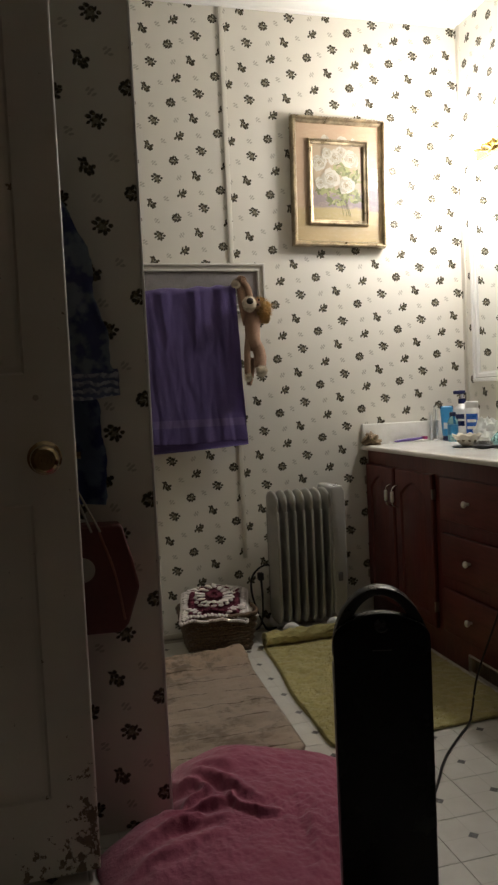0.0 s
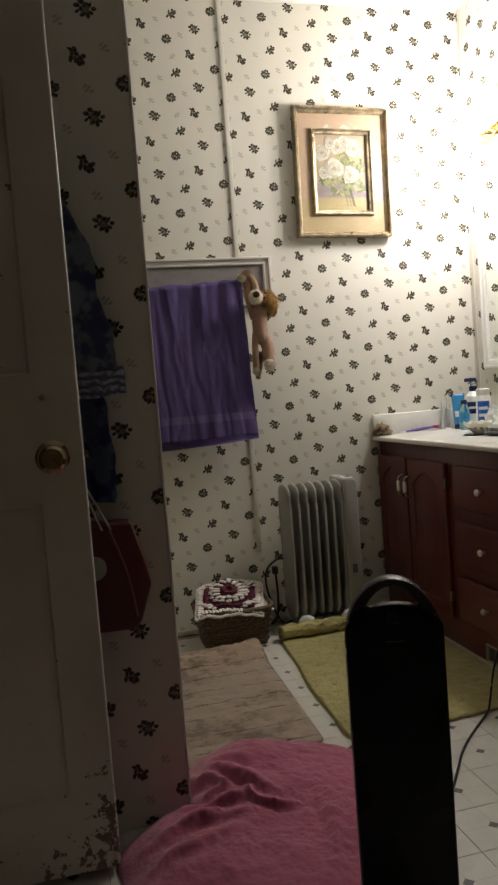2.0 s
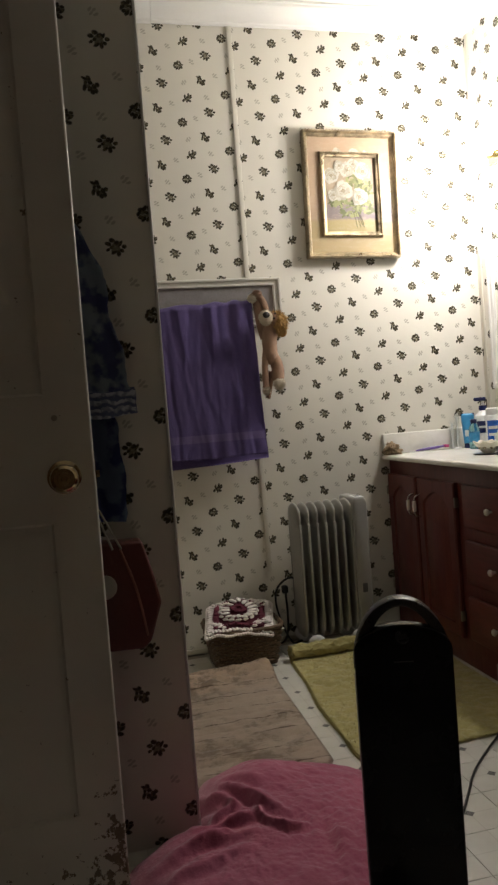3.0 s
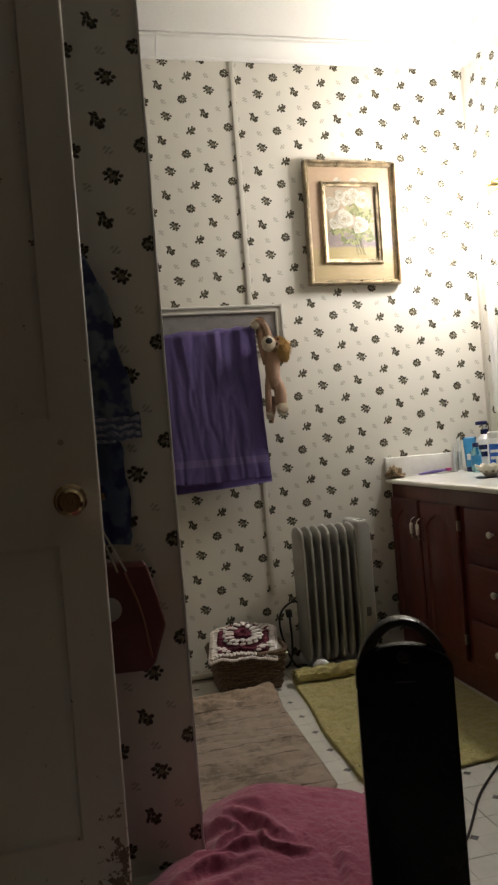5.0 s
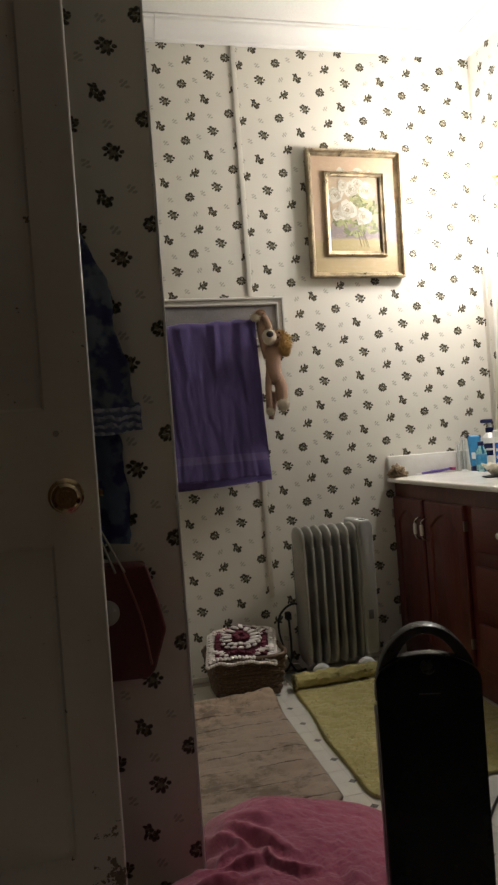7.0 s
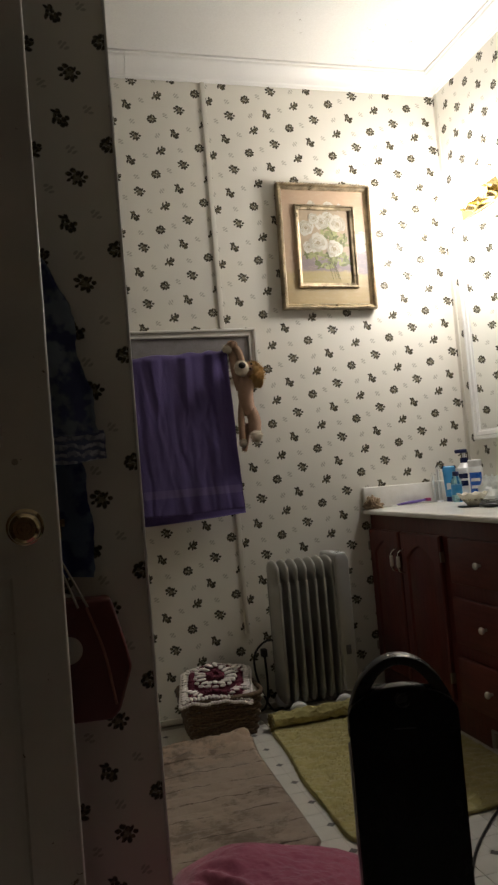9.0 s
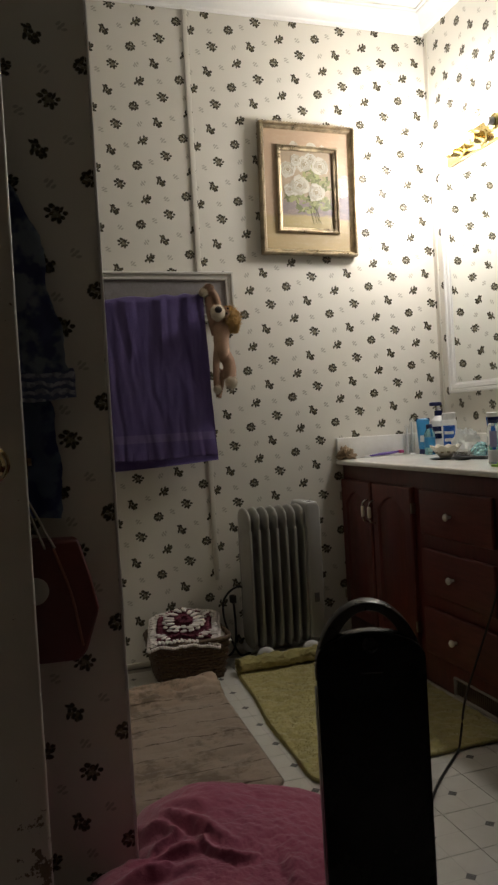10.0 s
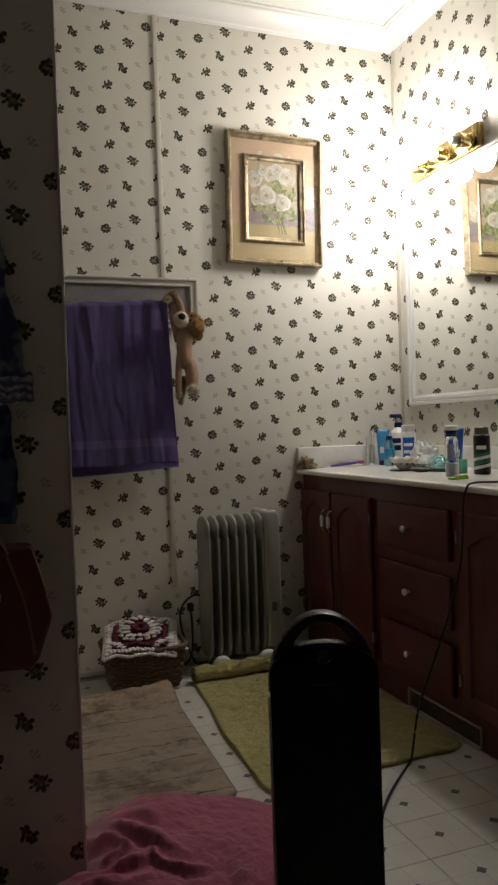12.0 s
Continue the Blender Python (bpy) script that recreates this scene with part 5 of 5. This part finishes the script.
# ---- clothes on the partition ----
def striped_cuff():
    """White cotton crossed by dark blue threads."""
    m = Mat("striped_cuff", 0.85, 0, 0.2)
    co = m.coords()
    sep = m.node("ShaderNodeSeparateXYZ")
    m.put(sep.inputs[0], co)
    n = m.noise(45, 3.0, 0.6, co)
    rows = m.math("FRACT", m.math("MULTIPLY_ADD", n, 1.6, m.math("DIVIDE", sep.outputs[2], 0.017)))
    cols = m.math("FRACT", m.math("MULTIPLY_ADD", n, 2.4, m.math("DIVIDE", sep.outputs[0], 0.026)))
    k = m.math("MULTIPLY", m.smooth(rows, 0.35, 0.6), m.math("MULTIPLY_ADD", m.smooth(cols, 0.3, 0.6), 0.6, 0.4))
    m.color(m.mix(k, (0.16, 0.18, 0.30), (0.62, 0.64, 0.70)))
    m.bump(n, 0.3, 0.001)
    return m.m


def robe_mat(name, a, b, c):
    m = Mat(name, 0.85, 0, 0.2)
    co = m.coords()
    n, blot = m.noise(60, 3.0, 0.6, co), m.noise(20, 3.0, 0.5, co, (1, 0.3, 1))
    col = m.mix(m.smooth(blot, 0.46, 0.58), a, b)
    m.color(m.mix(m.math("MULTIPLY", n, 0.4), col, c))
    m.bump(n, 0.3, 0.001)
    return m.m


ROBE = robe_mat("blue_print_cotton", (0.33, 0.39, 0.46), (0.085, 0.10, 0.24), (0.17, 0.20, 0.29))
# same cloth as ROBE; the skirt's shade is put into these darker colours
ROBE_SHADED = robe_mat("shaded_print_cotton", (0.18, 0.24, 0.37), (0.05, 0.065, 0.20), (0.09, 0.115, 0.23))
LACE = striped_cuff()


def hanging(edge, x_left, y, seed, nx=40, nz=70, depth=0.022):
    """Cloth hanging in folds; edge: (z, right side) pairs from the top down."""
    bm = bmesh.new()

    def place(u, v):
        s = v * (len(edge) - 1)
        i = min(int(s), len(edge) - 2)
        f = s - i
        z, xr = edge[i][0] + (edge[i + 1][0] - edge[i][0]) * f, edge[i][1] + (edge[i + 1][1] - edge[i][1]) * f
        xr += 0.008 * fbm(z * 14, seed, 1)
        x = x_left + (xr - x_left) * u
        bulge = depth * math.sin(math.pi * min(1.0, u * 0.9 + 0.1)) * (0.4 + 0.6 * v)
        return (x, y - bulge - 0.009 * abs(math.sin(u * 13 + seed + z * 4)) * (0.3 + v) - 0.008 * fbm(x * 12, z * 8, seed), z + 0.004 * math.sin(u * 11 + seed))

    sheet(bm, nx, nz, place)
    thicken(bm, 0.003)
    return bm


robe = thing("hanging_robe", "blue patterned robe with pale cuffs hanging on the partition", "robe", at=(0, 0, 0))
part("skirt", hanging([(1.018, 0.070), (0.90, 0.085), (0.80, 0.088), (0.742, 0.082)], -0.20, PART_Y - 0.018, 5, depth=0.014), ROBE_SHADED, robe, smooth=True)
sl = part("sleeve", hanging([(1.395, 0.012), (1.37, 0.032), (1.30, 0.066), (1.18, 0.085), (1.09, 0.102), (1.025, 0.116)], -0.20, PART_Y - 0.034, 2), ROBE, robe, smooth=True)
part("cuff", hanging([(1.027, 0.118), (1.008, 0.122), (0.988, 0.123), (0.970, 0.120)], -0.16, PART_Y - 0.038, 3, nz=24, depth=0.026), LACE, sl, "pale striped cuff", smooth=True)
hook = lathed([(0.012, 0), (0.012, 0.004), (0.004, 0.006), (0.004, 0.03), (0.008, 0.034), (0.002, 0.038)], 14, pose(-0.03, PART_Y, 1.405, 90, 0, 0))
tagged(obj("wall_hook", hook, OLD_BRASS), "small brass wall hook on the partition", "hook")

LEATHER = plain("dark_red_leather", (0.12, 0.028, 0.022), 0.5, vary=0.25, scale=14, bump=0.25, bump_scale=120)
PIPING = plain("tan_piping", (0.30, 0.12, 0.08), 0.55, vary=0.2)
STRAP = plain("pale_canvas_strap", (0.50, 0.47, 0.40), 0.8, vary=0.15)
bag = thing("shoulder_bag", "dark red bag with pale straps hanging on the partition", "bag", at=(0, PART_Y - 0.004, 0))


def bag_shell(inset, y0, y1):
    out = [(-0.13 + inset, 0.478 + inset), (0.095 - inset, 0.470 + inset), (0.112 - inset, 0.485 + inset), (0.140 - inset, 0.565), (0.128 - inset, 0.625), (0.108 - inset, 0.702 - inset), (-0.12 + inset, 0.712 - inset)]
    bm = bmesh.new()
    prism(bm, out, y1 - y0, Matrix.Translation((0, y0, 0)))
    bmesh.ops.bevel(bm, geom=bm.edges[:], offset=0.008, segments=3, affect="EDGES", profile=0.5)
    return bm


part("shell", bag_shell(0.0, -0.062, -0.004), LEATHER, bag, smooth=False)
bm = bmesh.new()
tube(bm, curve_points([(0.060, -0.066, 0.690), (0.088, -0.066, 0.60), (0.104, -0.066, 0.50)], 10), 0.0028, 8)
part("piping", bm, PIPING, bag, "lighter red piping", smooth=True)
part("patch", lathed([(0.026, 0), (0.026, 0.003), (0.022, 0.0045), (0.002, 0.005)], 24, pose(0.022, -0.061, 0.612, 90, 0, 0)), STRAP, bag, "pale rounded patch")
bm = bmesh.new()
for dx in (0.0, 0.018):
    tube(bm, curve_points([(0.045 + dx, -0.064, 0.690), (0.022 + dx * 0.6, -0.05, 0.755), (-0.015, -0.03, 0.86), (-0.03, -0.02, 0.95)], 8), 0.0026, 6)
part("strap", bm, STRAP, bag, "pale canvas strap", smooth=True)

# ---- heater cord ----
cord = bmesh.new()
tube(cord, curve_points([(1.60, 1.60, COUNTER_Z + 0.006), (1.46, 1.63, COUNTER_Z + 0.0065), (1.34, 1.675, COUNTER_Z + 0.007), (1.268, 1.708, COUNTER_Z + 0.006), (1.249, 1.714, 0.722), (1.244, 1.722, 0.673), (1.232, 1.725, 0.52), (1.205, 1.757, 0.363), (1.160, 1.786, 0.205), (1.128, 1.792, 0.115), (1.100, 1.776, 0.032), (1.075, 1.752, 0.006), (1.00, 1.684, 0.005), (0.929, 1.616, 0.005), (0.880, 1.560, 0.005), (0.845, 1.512, 0.005), (0.765, 1.410, 0.005), (0.64, 1.28, 0.005), (0.53, 1.15, 0.012)], 8), 0.0030, 8)
tagged(obj("extension_cord", cord, plain("brown_cord", (0.018, 0.014, 0.012), 0.7), smooth=True), "dark cord hanging from the worktop to the heater", "cord")

# ---- things on the worktop ----
Z = COUNTER_Z + 0.0005
NAVY = plain("navy_plastic", (0.012, 0.018, 0.085), 0.3, vary=0.1)
BLUE = plain("bright_blue_plastic", (0.02, 0.115, 0.48), 0.32, vary=0.12, scale=25)
SKY = plain("light_blue_plastic", (0.05, 0.27, 0.52), 0.32, vary=0.15, scale=25)
DARK_PLASTIC = plain("black_item_plastic", (0.015, 0.015, 0.016), 0.35, vary=0.2)
LIME = plain("lime_plastic", (0.30, 0.55, 0.05), 0.4, vary=0.1)
GREEN_P = plain("green_print", (0.02, 0.16, 0.07), 0.35, vary=0.1)


def clear(name, tint, rough=0.05):
    m = Mat(name, rough)
    m.b.inputs["Transmission Weight"].default_value = 1.0
    m.b.inputs["IOR"].default_value = 1.25
    return m.color(tint).m


CLEAR = clear("clear_plastic", (0.93, 0.95, 0.95))
TEAL = clear("teal_plastic", (0.45, 0.78, 0.82))


def bottle(name, label, x, y, profile, mat, pieces, category="bottle", body="body", turn=0):
    """A turned bottle with caps, labels and so on given as (part, profile, material, label)."""
    b = thing(name, label, category, at=(x, y, Z), turn=(0, 0, turn))
    part(body, lathed(profile, 28), mat, b, smooth=False)
    for pn, pr, pm, pl in pieces:
        part(pn, lathed(pr, 28), pm, b, pl)
    return b


def oval(ob, sx, sy):
    for c in ob.children_recursive:
        c.data.transform(Matrix.Diagonal((sx, sy, 1, 1)))
        c.data.update()


# lotion pump bottle
lotion = bottle("lotion_bottle", "white lotion bottle with a navy pump and label", 1.678, 2.742, [(0.033, 0), (0.036, 0.004), (0.036, 0.115), (0.033, 0.135), (0.020, 0.150), (0.014, 0.158)], WHITE_PLASTIC, [("collar", [(0.016, 0.156), (0.017, 0.160), (0.017, 0.176), (0.012, 0.178)], NAVY, "navy pump collar"), ("stem", [(0.006, 0.176), (0.006, 0.198)], WHITE_PLASTIC, "")])
part("pump_head", boxed((-0.038, -0.010, 0.196), (0.013, 0.010, 0.212), 0.005, 3), NAVY, lotion, "navy pump head")
bm = bmesh.new()
sheet(bm, 12, 8, lambda u, v: (0.0366 * math.cos(3.3 + u * 1.7), 0.0366 * math.sin(3.3 + u * 1.7), 0.062 + 0.05 * v + 0.0))
part("label", bm, NAVY, lotion, "navy printed label", smooth=True)
bm = bmesh.new()
sheet(bm, 10, 2, lambda u, v: (0.0369 * math.cos(3.6 + u * 1.1), 0.0369 * math.sin(3.6 + u * 1.1), 0.083 + 0.009 * v))
part("lettering_bar", bm, WHITE_PLASTIC, lotion, "white bar of lettering", smooth=True)

# second white bottle with a blue label
cream = bottle("cream_bottle", "white cosmetic bottle with a blue label", 1.660, 2.640, [(0.027, 0), (0.030, 0.004), (0.030, 0.130), (0.027, 0.138)], WHITE_PLASTIC, [("cap", [(0.026, 0.138), (0.027, 0.141), (0.027, 0.163), (0.023, 0.166)], WHITE_PLASTIC, "white screw cap")])
bm = bmesh.new()
sheet(bm, 12, 4, lambda u, v: (0.0305 * math.cos(3.3 + u * 1.7), 0.0305 * math.sin(3.3 + u * 1.7), 0.030 + 0.085 * v))
part("label", bm, BLUE, cream, "blue printed label", smooth=True)
for z in (0.052, 0.080):
    bm = bmesh.new()
    sheet(bm, 10, 2, lambda u, v: (0.0309 * math.cos(3.5 + u * 1.2), 0.0309 * math.sin(3.5 + u * 1.2), z + 0.012 * v))
    part("lettering_bar", bm, WHITE_PLASTIC, cream, "white bar of lettering", smooth=True)


def paste_tube(name, label, x, y, h, w, mat, cap, turn, tip=0.0):
    """A squeezed tube that stands on its cap: round below, flat at the crimp."""
    t = thing(name, label, "tube", at=(x, y, Z), turn=(tip, 0, turn))
    bm = bmesh.new()
    rings = []
    for i in range(15):
        s = i / 14
        rx, ry = w * 0.36 + w * 0.14 * s, (w * 0.34) * (1 - s) ** 0.8 + 0.0015
        rings.append([bm.verts.new((rx * math.cos(a), ry * math.sin(a), 0.020 + (h - 0.020) * s)) for a in (2 * math.pi * k / 24 for k in range(24))])
    for a, b in zip(rings, rings[1:]):
        for k in range(24):
            bm.faces.new((a[k], a[(k + 1) % 24], b[(k + 1) % 24], b[k]))
    bm.faces.new(rings[-1])
    bm.faces.new(list(reversed(rings[0])))
    part("body", bm, mat, t, smooth=True)
    part("cap", lathed([(w * 0.33, 0), (w * 0.36, 0.002), (w * 0.34, 0.018), (w * 0.26, 0.021)], 24), cap, t, "screw cap")
    part("crimp", boxed((-w * 0.5, -0.0014, h - 0.012), (w * 0.5, 0.0014, h), 0.0005), cap, t)
    bm = bmesh.new()
    box(bm, (-w * 0.28, -w * 0.30, h * 0.34), (w * 0.28, -w * 0.285, h * 0.52), 0.001)
    part("lettering_bar", bm, WHITE_PLASTIC, t, "pale bar of lettering")
    return t


paste_tube("toothpaste_tube", "light blue toothpaste tube standing on its cap", 1.628, 2.785, 0.148, 0.056, SKY, NAVY, -25)
paste_tube("toothpaste_tube", "bright blue toothpaste tube with a wide crimped end", 1.575, 2.215, 0.148, 0.066, BLUE, BLUE, -38)
bottle("mouthwash_bottle", "small clear teal bottle with a dark cap", 1.606, 2.700, [(0.018, 0), (0.022, 0.004), (0.022, 0.085), (0.012, 0.103), (0.010, 0.108)], TEAL, [("cap", [(0.012, 0.106), (0.013, 0.108), (0.013, 0.122), (0.010, 0.124)], NAVY, "dark cap"), ("label", [(0.0224, 0.03), (0.0224, 0.07)], SKY, "blue wrap label")])
case = bottle("toothbrush_case", "clear upright toothbrush case with a white brush", 1.600, 2.829, [(0.0085, 0), (0.010, 0.002), (0.010, 0.145), (0.007, 0.152)], CLEAR, [("brush_handle", [(0.003, 0.003), (0.0036, 0.02), (0.0028, 0.09), (0.003, 0.135)], WHITE_PLASTIC, "white brush handle"), ("foot", [(0.016, 0), (0.017, 0.001), (0.012, 0.006)], WHITE_PLASTIC, "")], "toothbrush")
bottle("toothbrush_case", "narrow clear plastic tube leaning upright by the splashback", 1.574, 2.826, [(0.006, 0), (0.008, 0.002), (0.008, 0.120), (0.006, 0.125)], CLEAR, [("brush_handle", [(0.003, 0.003), (0.0032, 0.11)], WHITE_PLASTIC, "white brush handle")], "toothbrush")

# purple razor lying by the splash
razor = thing("razor", "purple and pink plastic razor lying on the worktop", "razor", at=(1.47, 2.815, Z + 0.006), turn=(0, 0, -6))
bm = bmesh.new()
tube(bm, curve_points([(-0.075, 0, 0.0), (-0.03, 0, 0.004), (0.02, 0, 0.007), (0.06, 0, 0.012)], 6), [0.003 + 0.0035 * math.sin(math.pi * i / 18) for i in range(19)], 10)
part("handle", bm, plain("purple_plastic", (0.10, 0.05, 0.26), 0.35), razor, smooth=True)
part("head", boxed((0.052, -0.018, 0.004), (0.070, 0.018, 0.017), 0.003), plain("magenta_plastic", (0.40, 0.04, 0.16), 0.35), razor, "magenta blade head")
part("tail", boxed((-0.098, -0.005, -0.005), (-0.072, 0.005, 0.0), 0.002), WHITE_PLASTIC, razor)


def lump(seed, size, rough, detail=18):
    """A rough knobbly lump resting on z = 0."""
    bm = bmesh.new()
    ball(bm, (0, 0, 0), (1, 1, 1), None, detail * 2, detail)
    for v in bm.verts:
        k = 1 + rough * fbm(v.co.x * 2.2 + seed, v.co.y * 2.2, v.co.z * 2.2) + rough * 0.5 * fbm(v.co.x * 6, v.co.y * 6 + seed, v.co.z * 6)
        v.co = Vector((v.co.x * size[0] * k, v.co.y * size[1] * k, max(0.0, (v.co.z * k + 0.75) * size[2])))
    return bm


shell = obj("sea_shell", lump(2.0, (0.031, 0.026, 0.023), 0.75, 26), plain("brown_shell", (0.27, 0.19, 0.11), 0.6, vary=0.6, scale=90, bump=0.6), smooth=True)
shell.location = (1.285, 2.812, Z)
tagged(shell, "knobbly brown sea shell at the worktop corner", "shell")

# scalloped bowl on a dark dish
bowl = thing("china_bowl", "cream scalloped china bowl with a floral rim", "bowl", at=(1.485, 2.395, Z + 0.004))
bm = bmesh.new()
prof = [(0.020, 0.0), (0.022, 0.004), (0.034, 0.016), (0.046, 0.030), (0.054, 0.042)]


def bowl_place(u, v):
    s = v * (len(prof) - 1)
    i = min(int(s), len(prof) - 2)
    f = s - i
    r, z = prof[i][0] + (prof[i + 1][0] - prof[i][0]) * f, prof[i][1] + (prof[i + 1][1] - prof[i][1]) * f
    a = 2 * math.pi * u
    sc = 1 + 0.06 * math.cos(8 * a) * v ** 2
    return (r * sc * math.cos(a), r * sc * math.sin(a), z + 0.004 * math.cos(8 * a) * v ** 3)


sheet(bm, 64, 16, bowl_place)
bmesh.ops.remove_doubles(bm, verts=bm.verts[:], dist=0.0002)
bm.faces.new([v for v in sorted([v for v in bm.verts if v.co.z < 0.0005], key=lambda v: math.atan2(v.co.y, v.co.x))])
thicken(bm, 0.003)
part("body", bm, plain("cream_china", (0.66, 0.62, 0.50), 0.22, vary=0.2, scale=35), bowl, smooth=True)
for i in range(4):
    a = 3.3 + 0.55 * i
    part("flower_spot", lathed([(0.006, 0), (0.0055, 0.0012), (0.002, 0.0018)], 10, pose(0.041 * math.cos(a), 0.041 * math.sin(a), 0.022, 90 - 38, 0, math.degrees(a) + 90)), plain("painted_flower", (0.24, 0.20, 0.12), 0.3, vary=0.4, scale=150), bowl)
dish = lathed([(0.048, 0), (0.056, 0.002), (0.057, 0.0038), (0.050, 0.0034)], 32)
dish = obj("soap_dish", dish, DARK_PLASTIC)
dish.location = (1.485, 2.393, Z)
tagged(dish, "flat dark dish under the china bowl", "dish")

brush = thing("hair_brush", "black hair brush lying bristles up", "brush", at=(1.470, 2.265, Z + 0.009), turn=(0, 0, -62))
bm = bmesh.new()
ball(bm, (0.0, 0, 0), (0.042, 0.022, 0.009), None, 24, 12)
tube(bm, curve_points([(0.035, 0, 0), (0.07, 0, -0.001), (0.115, 0, 0.0)], 5), 0.0065, 10)
part("body", bm, DARK_PLASTIC, brush, smooth=True)
bm = bmesh.new()
for i in range(-5, 6):
    for k in range(-2, 3):
        if (i / 5.5) ** 2 + (k / 2.8) ** 2 < 1:
            tube(bm, [(i * 0.0065, k * 0.0065, 0.006), (i * 0.007, k * 0.007, 0.020)], 0.0008, 5)
part("bristle_pad", bm, plain("grey_bristle", (0.12, 0.11, 0.10), 0.5), brush, "grey bristles")

# crumpled clear wrapping
wrap_bm = lump(7.0, (0.044, 0.058, 0.058), 0.34, 16)
wrap = obj("plastic_wrap", wrap_bm, clear("crinkled_film", (0.86, 0.89, 0.88), 0.3))
wrap.location = (1.610, 2.455, Z)
tagged(wrap, "crumpled clear plastic wrapping", "wrapper")
blister = obj("blister_pack", lump(11.0, (0.030, 0.036, 0.03), 0.3, 12), TEAL)
blister.location = (1.575, 2.315, Z)
tagged(blister, "crushed teal plastic package", "package")

# clear bottle with a pale cap
spray = bottle("clear_bottle", "clear bottle with a dark collar and pale cap", 1.425, 2.020, [(0.019, 0), (0.021, 0.003), (0.021, 0.108), (0.018, 0.122), (0.013, 0.128)], CLEAR, [("collar", [(0.017, 0.126), (0.018, 0.128), (0.018, 0.144), (0.016, 0.146)], NAVY, "dark collar"), ("cap", [(0.020, 0.146), (0.0215, 0.148), (0.0215, 0.158), (0.017, 0.161)], WHITE_PLASTIC, "pale disc cap"), ("contents", [(0.017, 0.004), (0.0185, 0.006), (0.0185, 0.038), (0.017, 0.042)], WHITE_PLASTIC, "white contents")])
bm = bmesh.new()
sheet(bm, 10, 4, lambda u, v: (0.0215 * math.cos(3.4 + u * 1.1), 0.0215 * math.sin(3.4 + u * 1.1), 0.052 + 0.05 * v))
part("label", bm, plain("lilac_label", (0.28, 0.27, 0.45), 0.5, vary=0.3, scale=80), spray, "lilac printed label", smooth=True)

# shaving gel can
can = bottle("shaving_can", "black and green aerosol can with a dark cap", 1.555, 2.040, [(0.025, 0), (0.0265, 0.003), (0.0265, 0.122), (0.022, 0.132)], DARK_PLASTIC, [("cap", [(0.022, 0.131), (0.0225, 0.133), (0.0225, 0.150), (0.016, 0.154)], GREY_SIDE, "grey cap"), ("rim", [(0.0255, 0.122), (0.0262, 0.125), (0.0245, 0.130)], CHROME, "metal rim")], "can")
for z0, pm in ((0.012, WHITE_PLASTIC), (0.026, GREEN_P), (0.040, WHITE_PLASTIC), (0.050, GREEN_P)):
    bm = bmesh.new()
    sheet(bm, 24, 3, lambda u, v: (0.0268 * math.cos(2.6 + u * 3.2), 0.0268 * math.sin(2.6 + u * 3.2), z0 + 0.010 * v + 0.016 * u))
    part("stripe", bm, pm, can, "slanted printed stripe", smooth=True)
bm = bmesh.new()
sheet(bm, 10, 2, lambda u, v: (0.0268 * math.cos(3.4 + u * 1.2), 0.0268 * math.sin(3.4 + u * 1.2), 0.080 + 0.012 * v))
part("lettering_bar", bm, WHITE_PLASTIC, can, "white bar of lettering", smooth=True)

bottle("dark_jar", "small dark jar with a black lid", 1.570, 1.930, [(0.022, 0), (0.024, 0.003), (0.024, 0.060), (0.020, 0.066)], DARK_PLASTIC, [("lid", [(0.022, 0.066), (0.023, 0.068), (0.023, 0.082), (0.020, 0.085)], DARK_PLASTIC, "black lid")], "jar")
comb = thing("lime_clip", "lime green plastic hair clip on the worktop", "hair clip", at=(1.365, 1.905, Z))
part("jaw", boxed((-0.030, -0.012, 0.0), (0.030, 0.012, 0.007), 0.003, 3), LIME, comb)
part("spring", lathed([(0.004, -0.008), (0.004, 0.008)], 10, pose(0, 0, 0.009, 90, 0, 0)), CHROME, comb)
part("grip", boxed((-0.012, -0.009, 0.006), (0.028, 0.009, 0.012), 0.002), LIME, comb)
cup = bottle("green_cup", "small mint green plastic cup", 1.535, 2.120, [(0.015, 0), (0.017, 0.002), (0.020, 0.045), (0.018, 0.046), (0.016, 0.004)], plain("mint_plastic", (0.12, 0.50, 0.33), 0.35), [], "cup")

# ---- floor tiles, each a piece of the floor ----
def tile_mesh():
    bm = bmesh.new()
    h = TILE / 2 - 0.0005
    box(bm, (-h, -h, -0.004), (h, h, 0.0))
    top = [e for e in bm.edges if e.verts[0].co.z > -0.001 and e.verts[1].co.z > -0.001]
    bmesh.ops.bevel(bm, geom=top, offset=0.0008, segments=1, affect="EDGES")
    me = bpy.data.meshes.new("tile")
    bm.to_mesh(me)
    bm.free()
    me.materials.append(VINYL)
    return me


TILE_MESH = tile_mesh()
for i in range(-11, 8):
    for k in range(-7, 11):
        x, y = TILE_X + i * TILE, TILE_Y + k * TILE
        if LEFT_X + 0.07 < x < RIGHT_X - 0.07 and NEAR_Y + 0.07 < y < BACK_Y - 0.02 and x < 1.36:
            t = new("tile", TILE_MESH)
            t.parent = floor
            t.location = (x, y, 0)
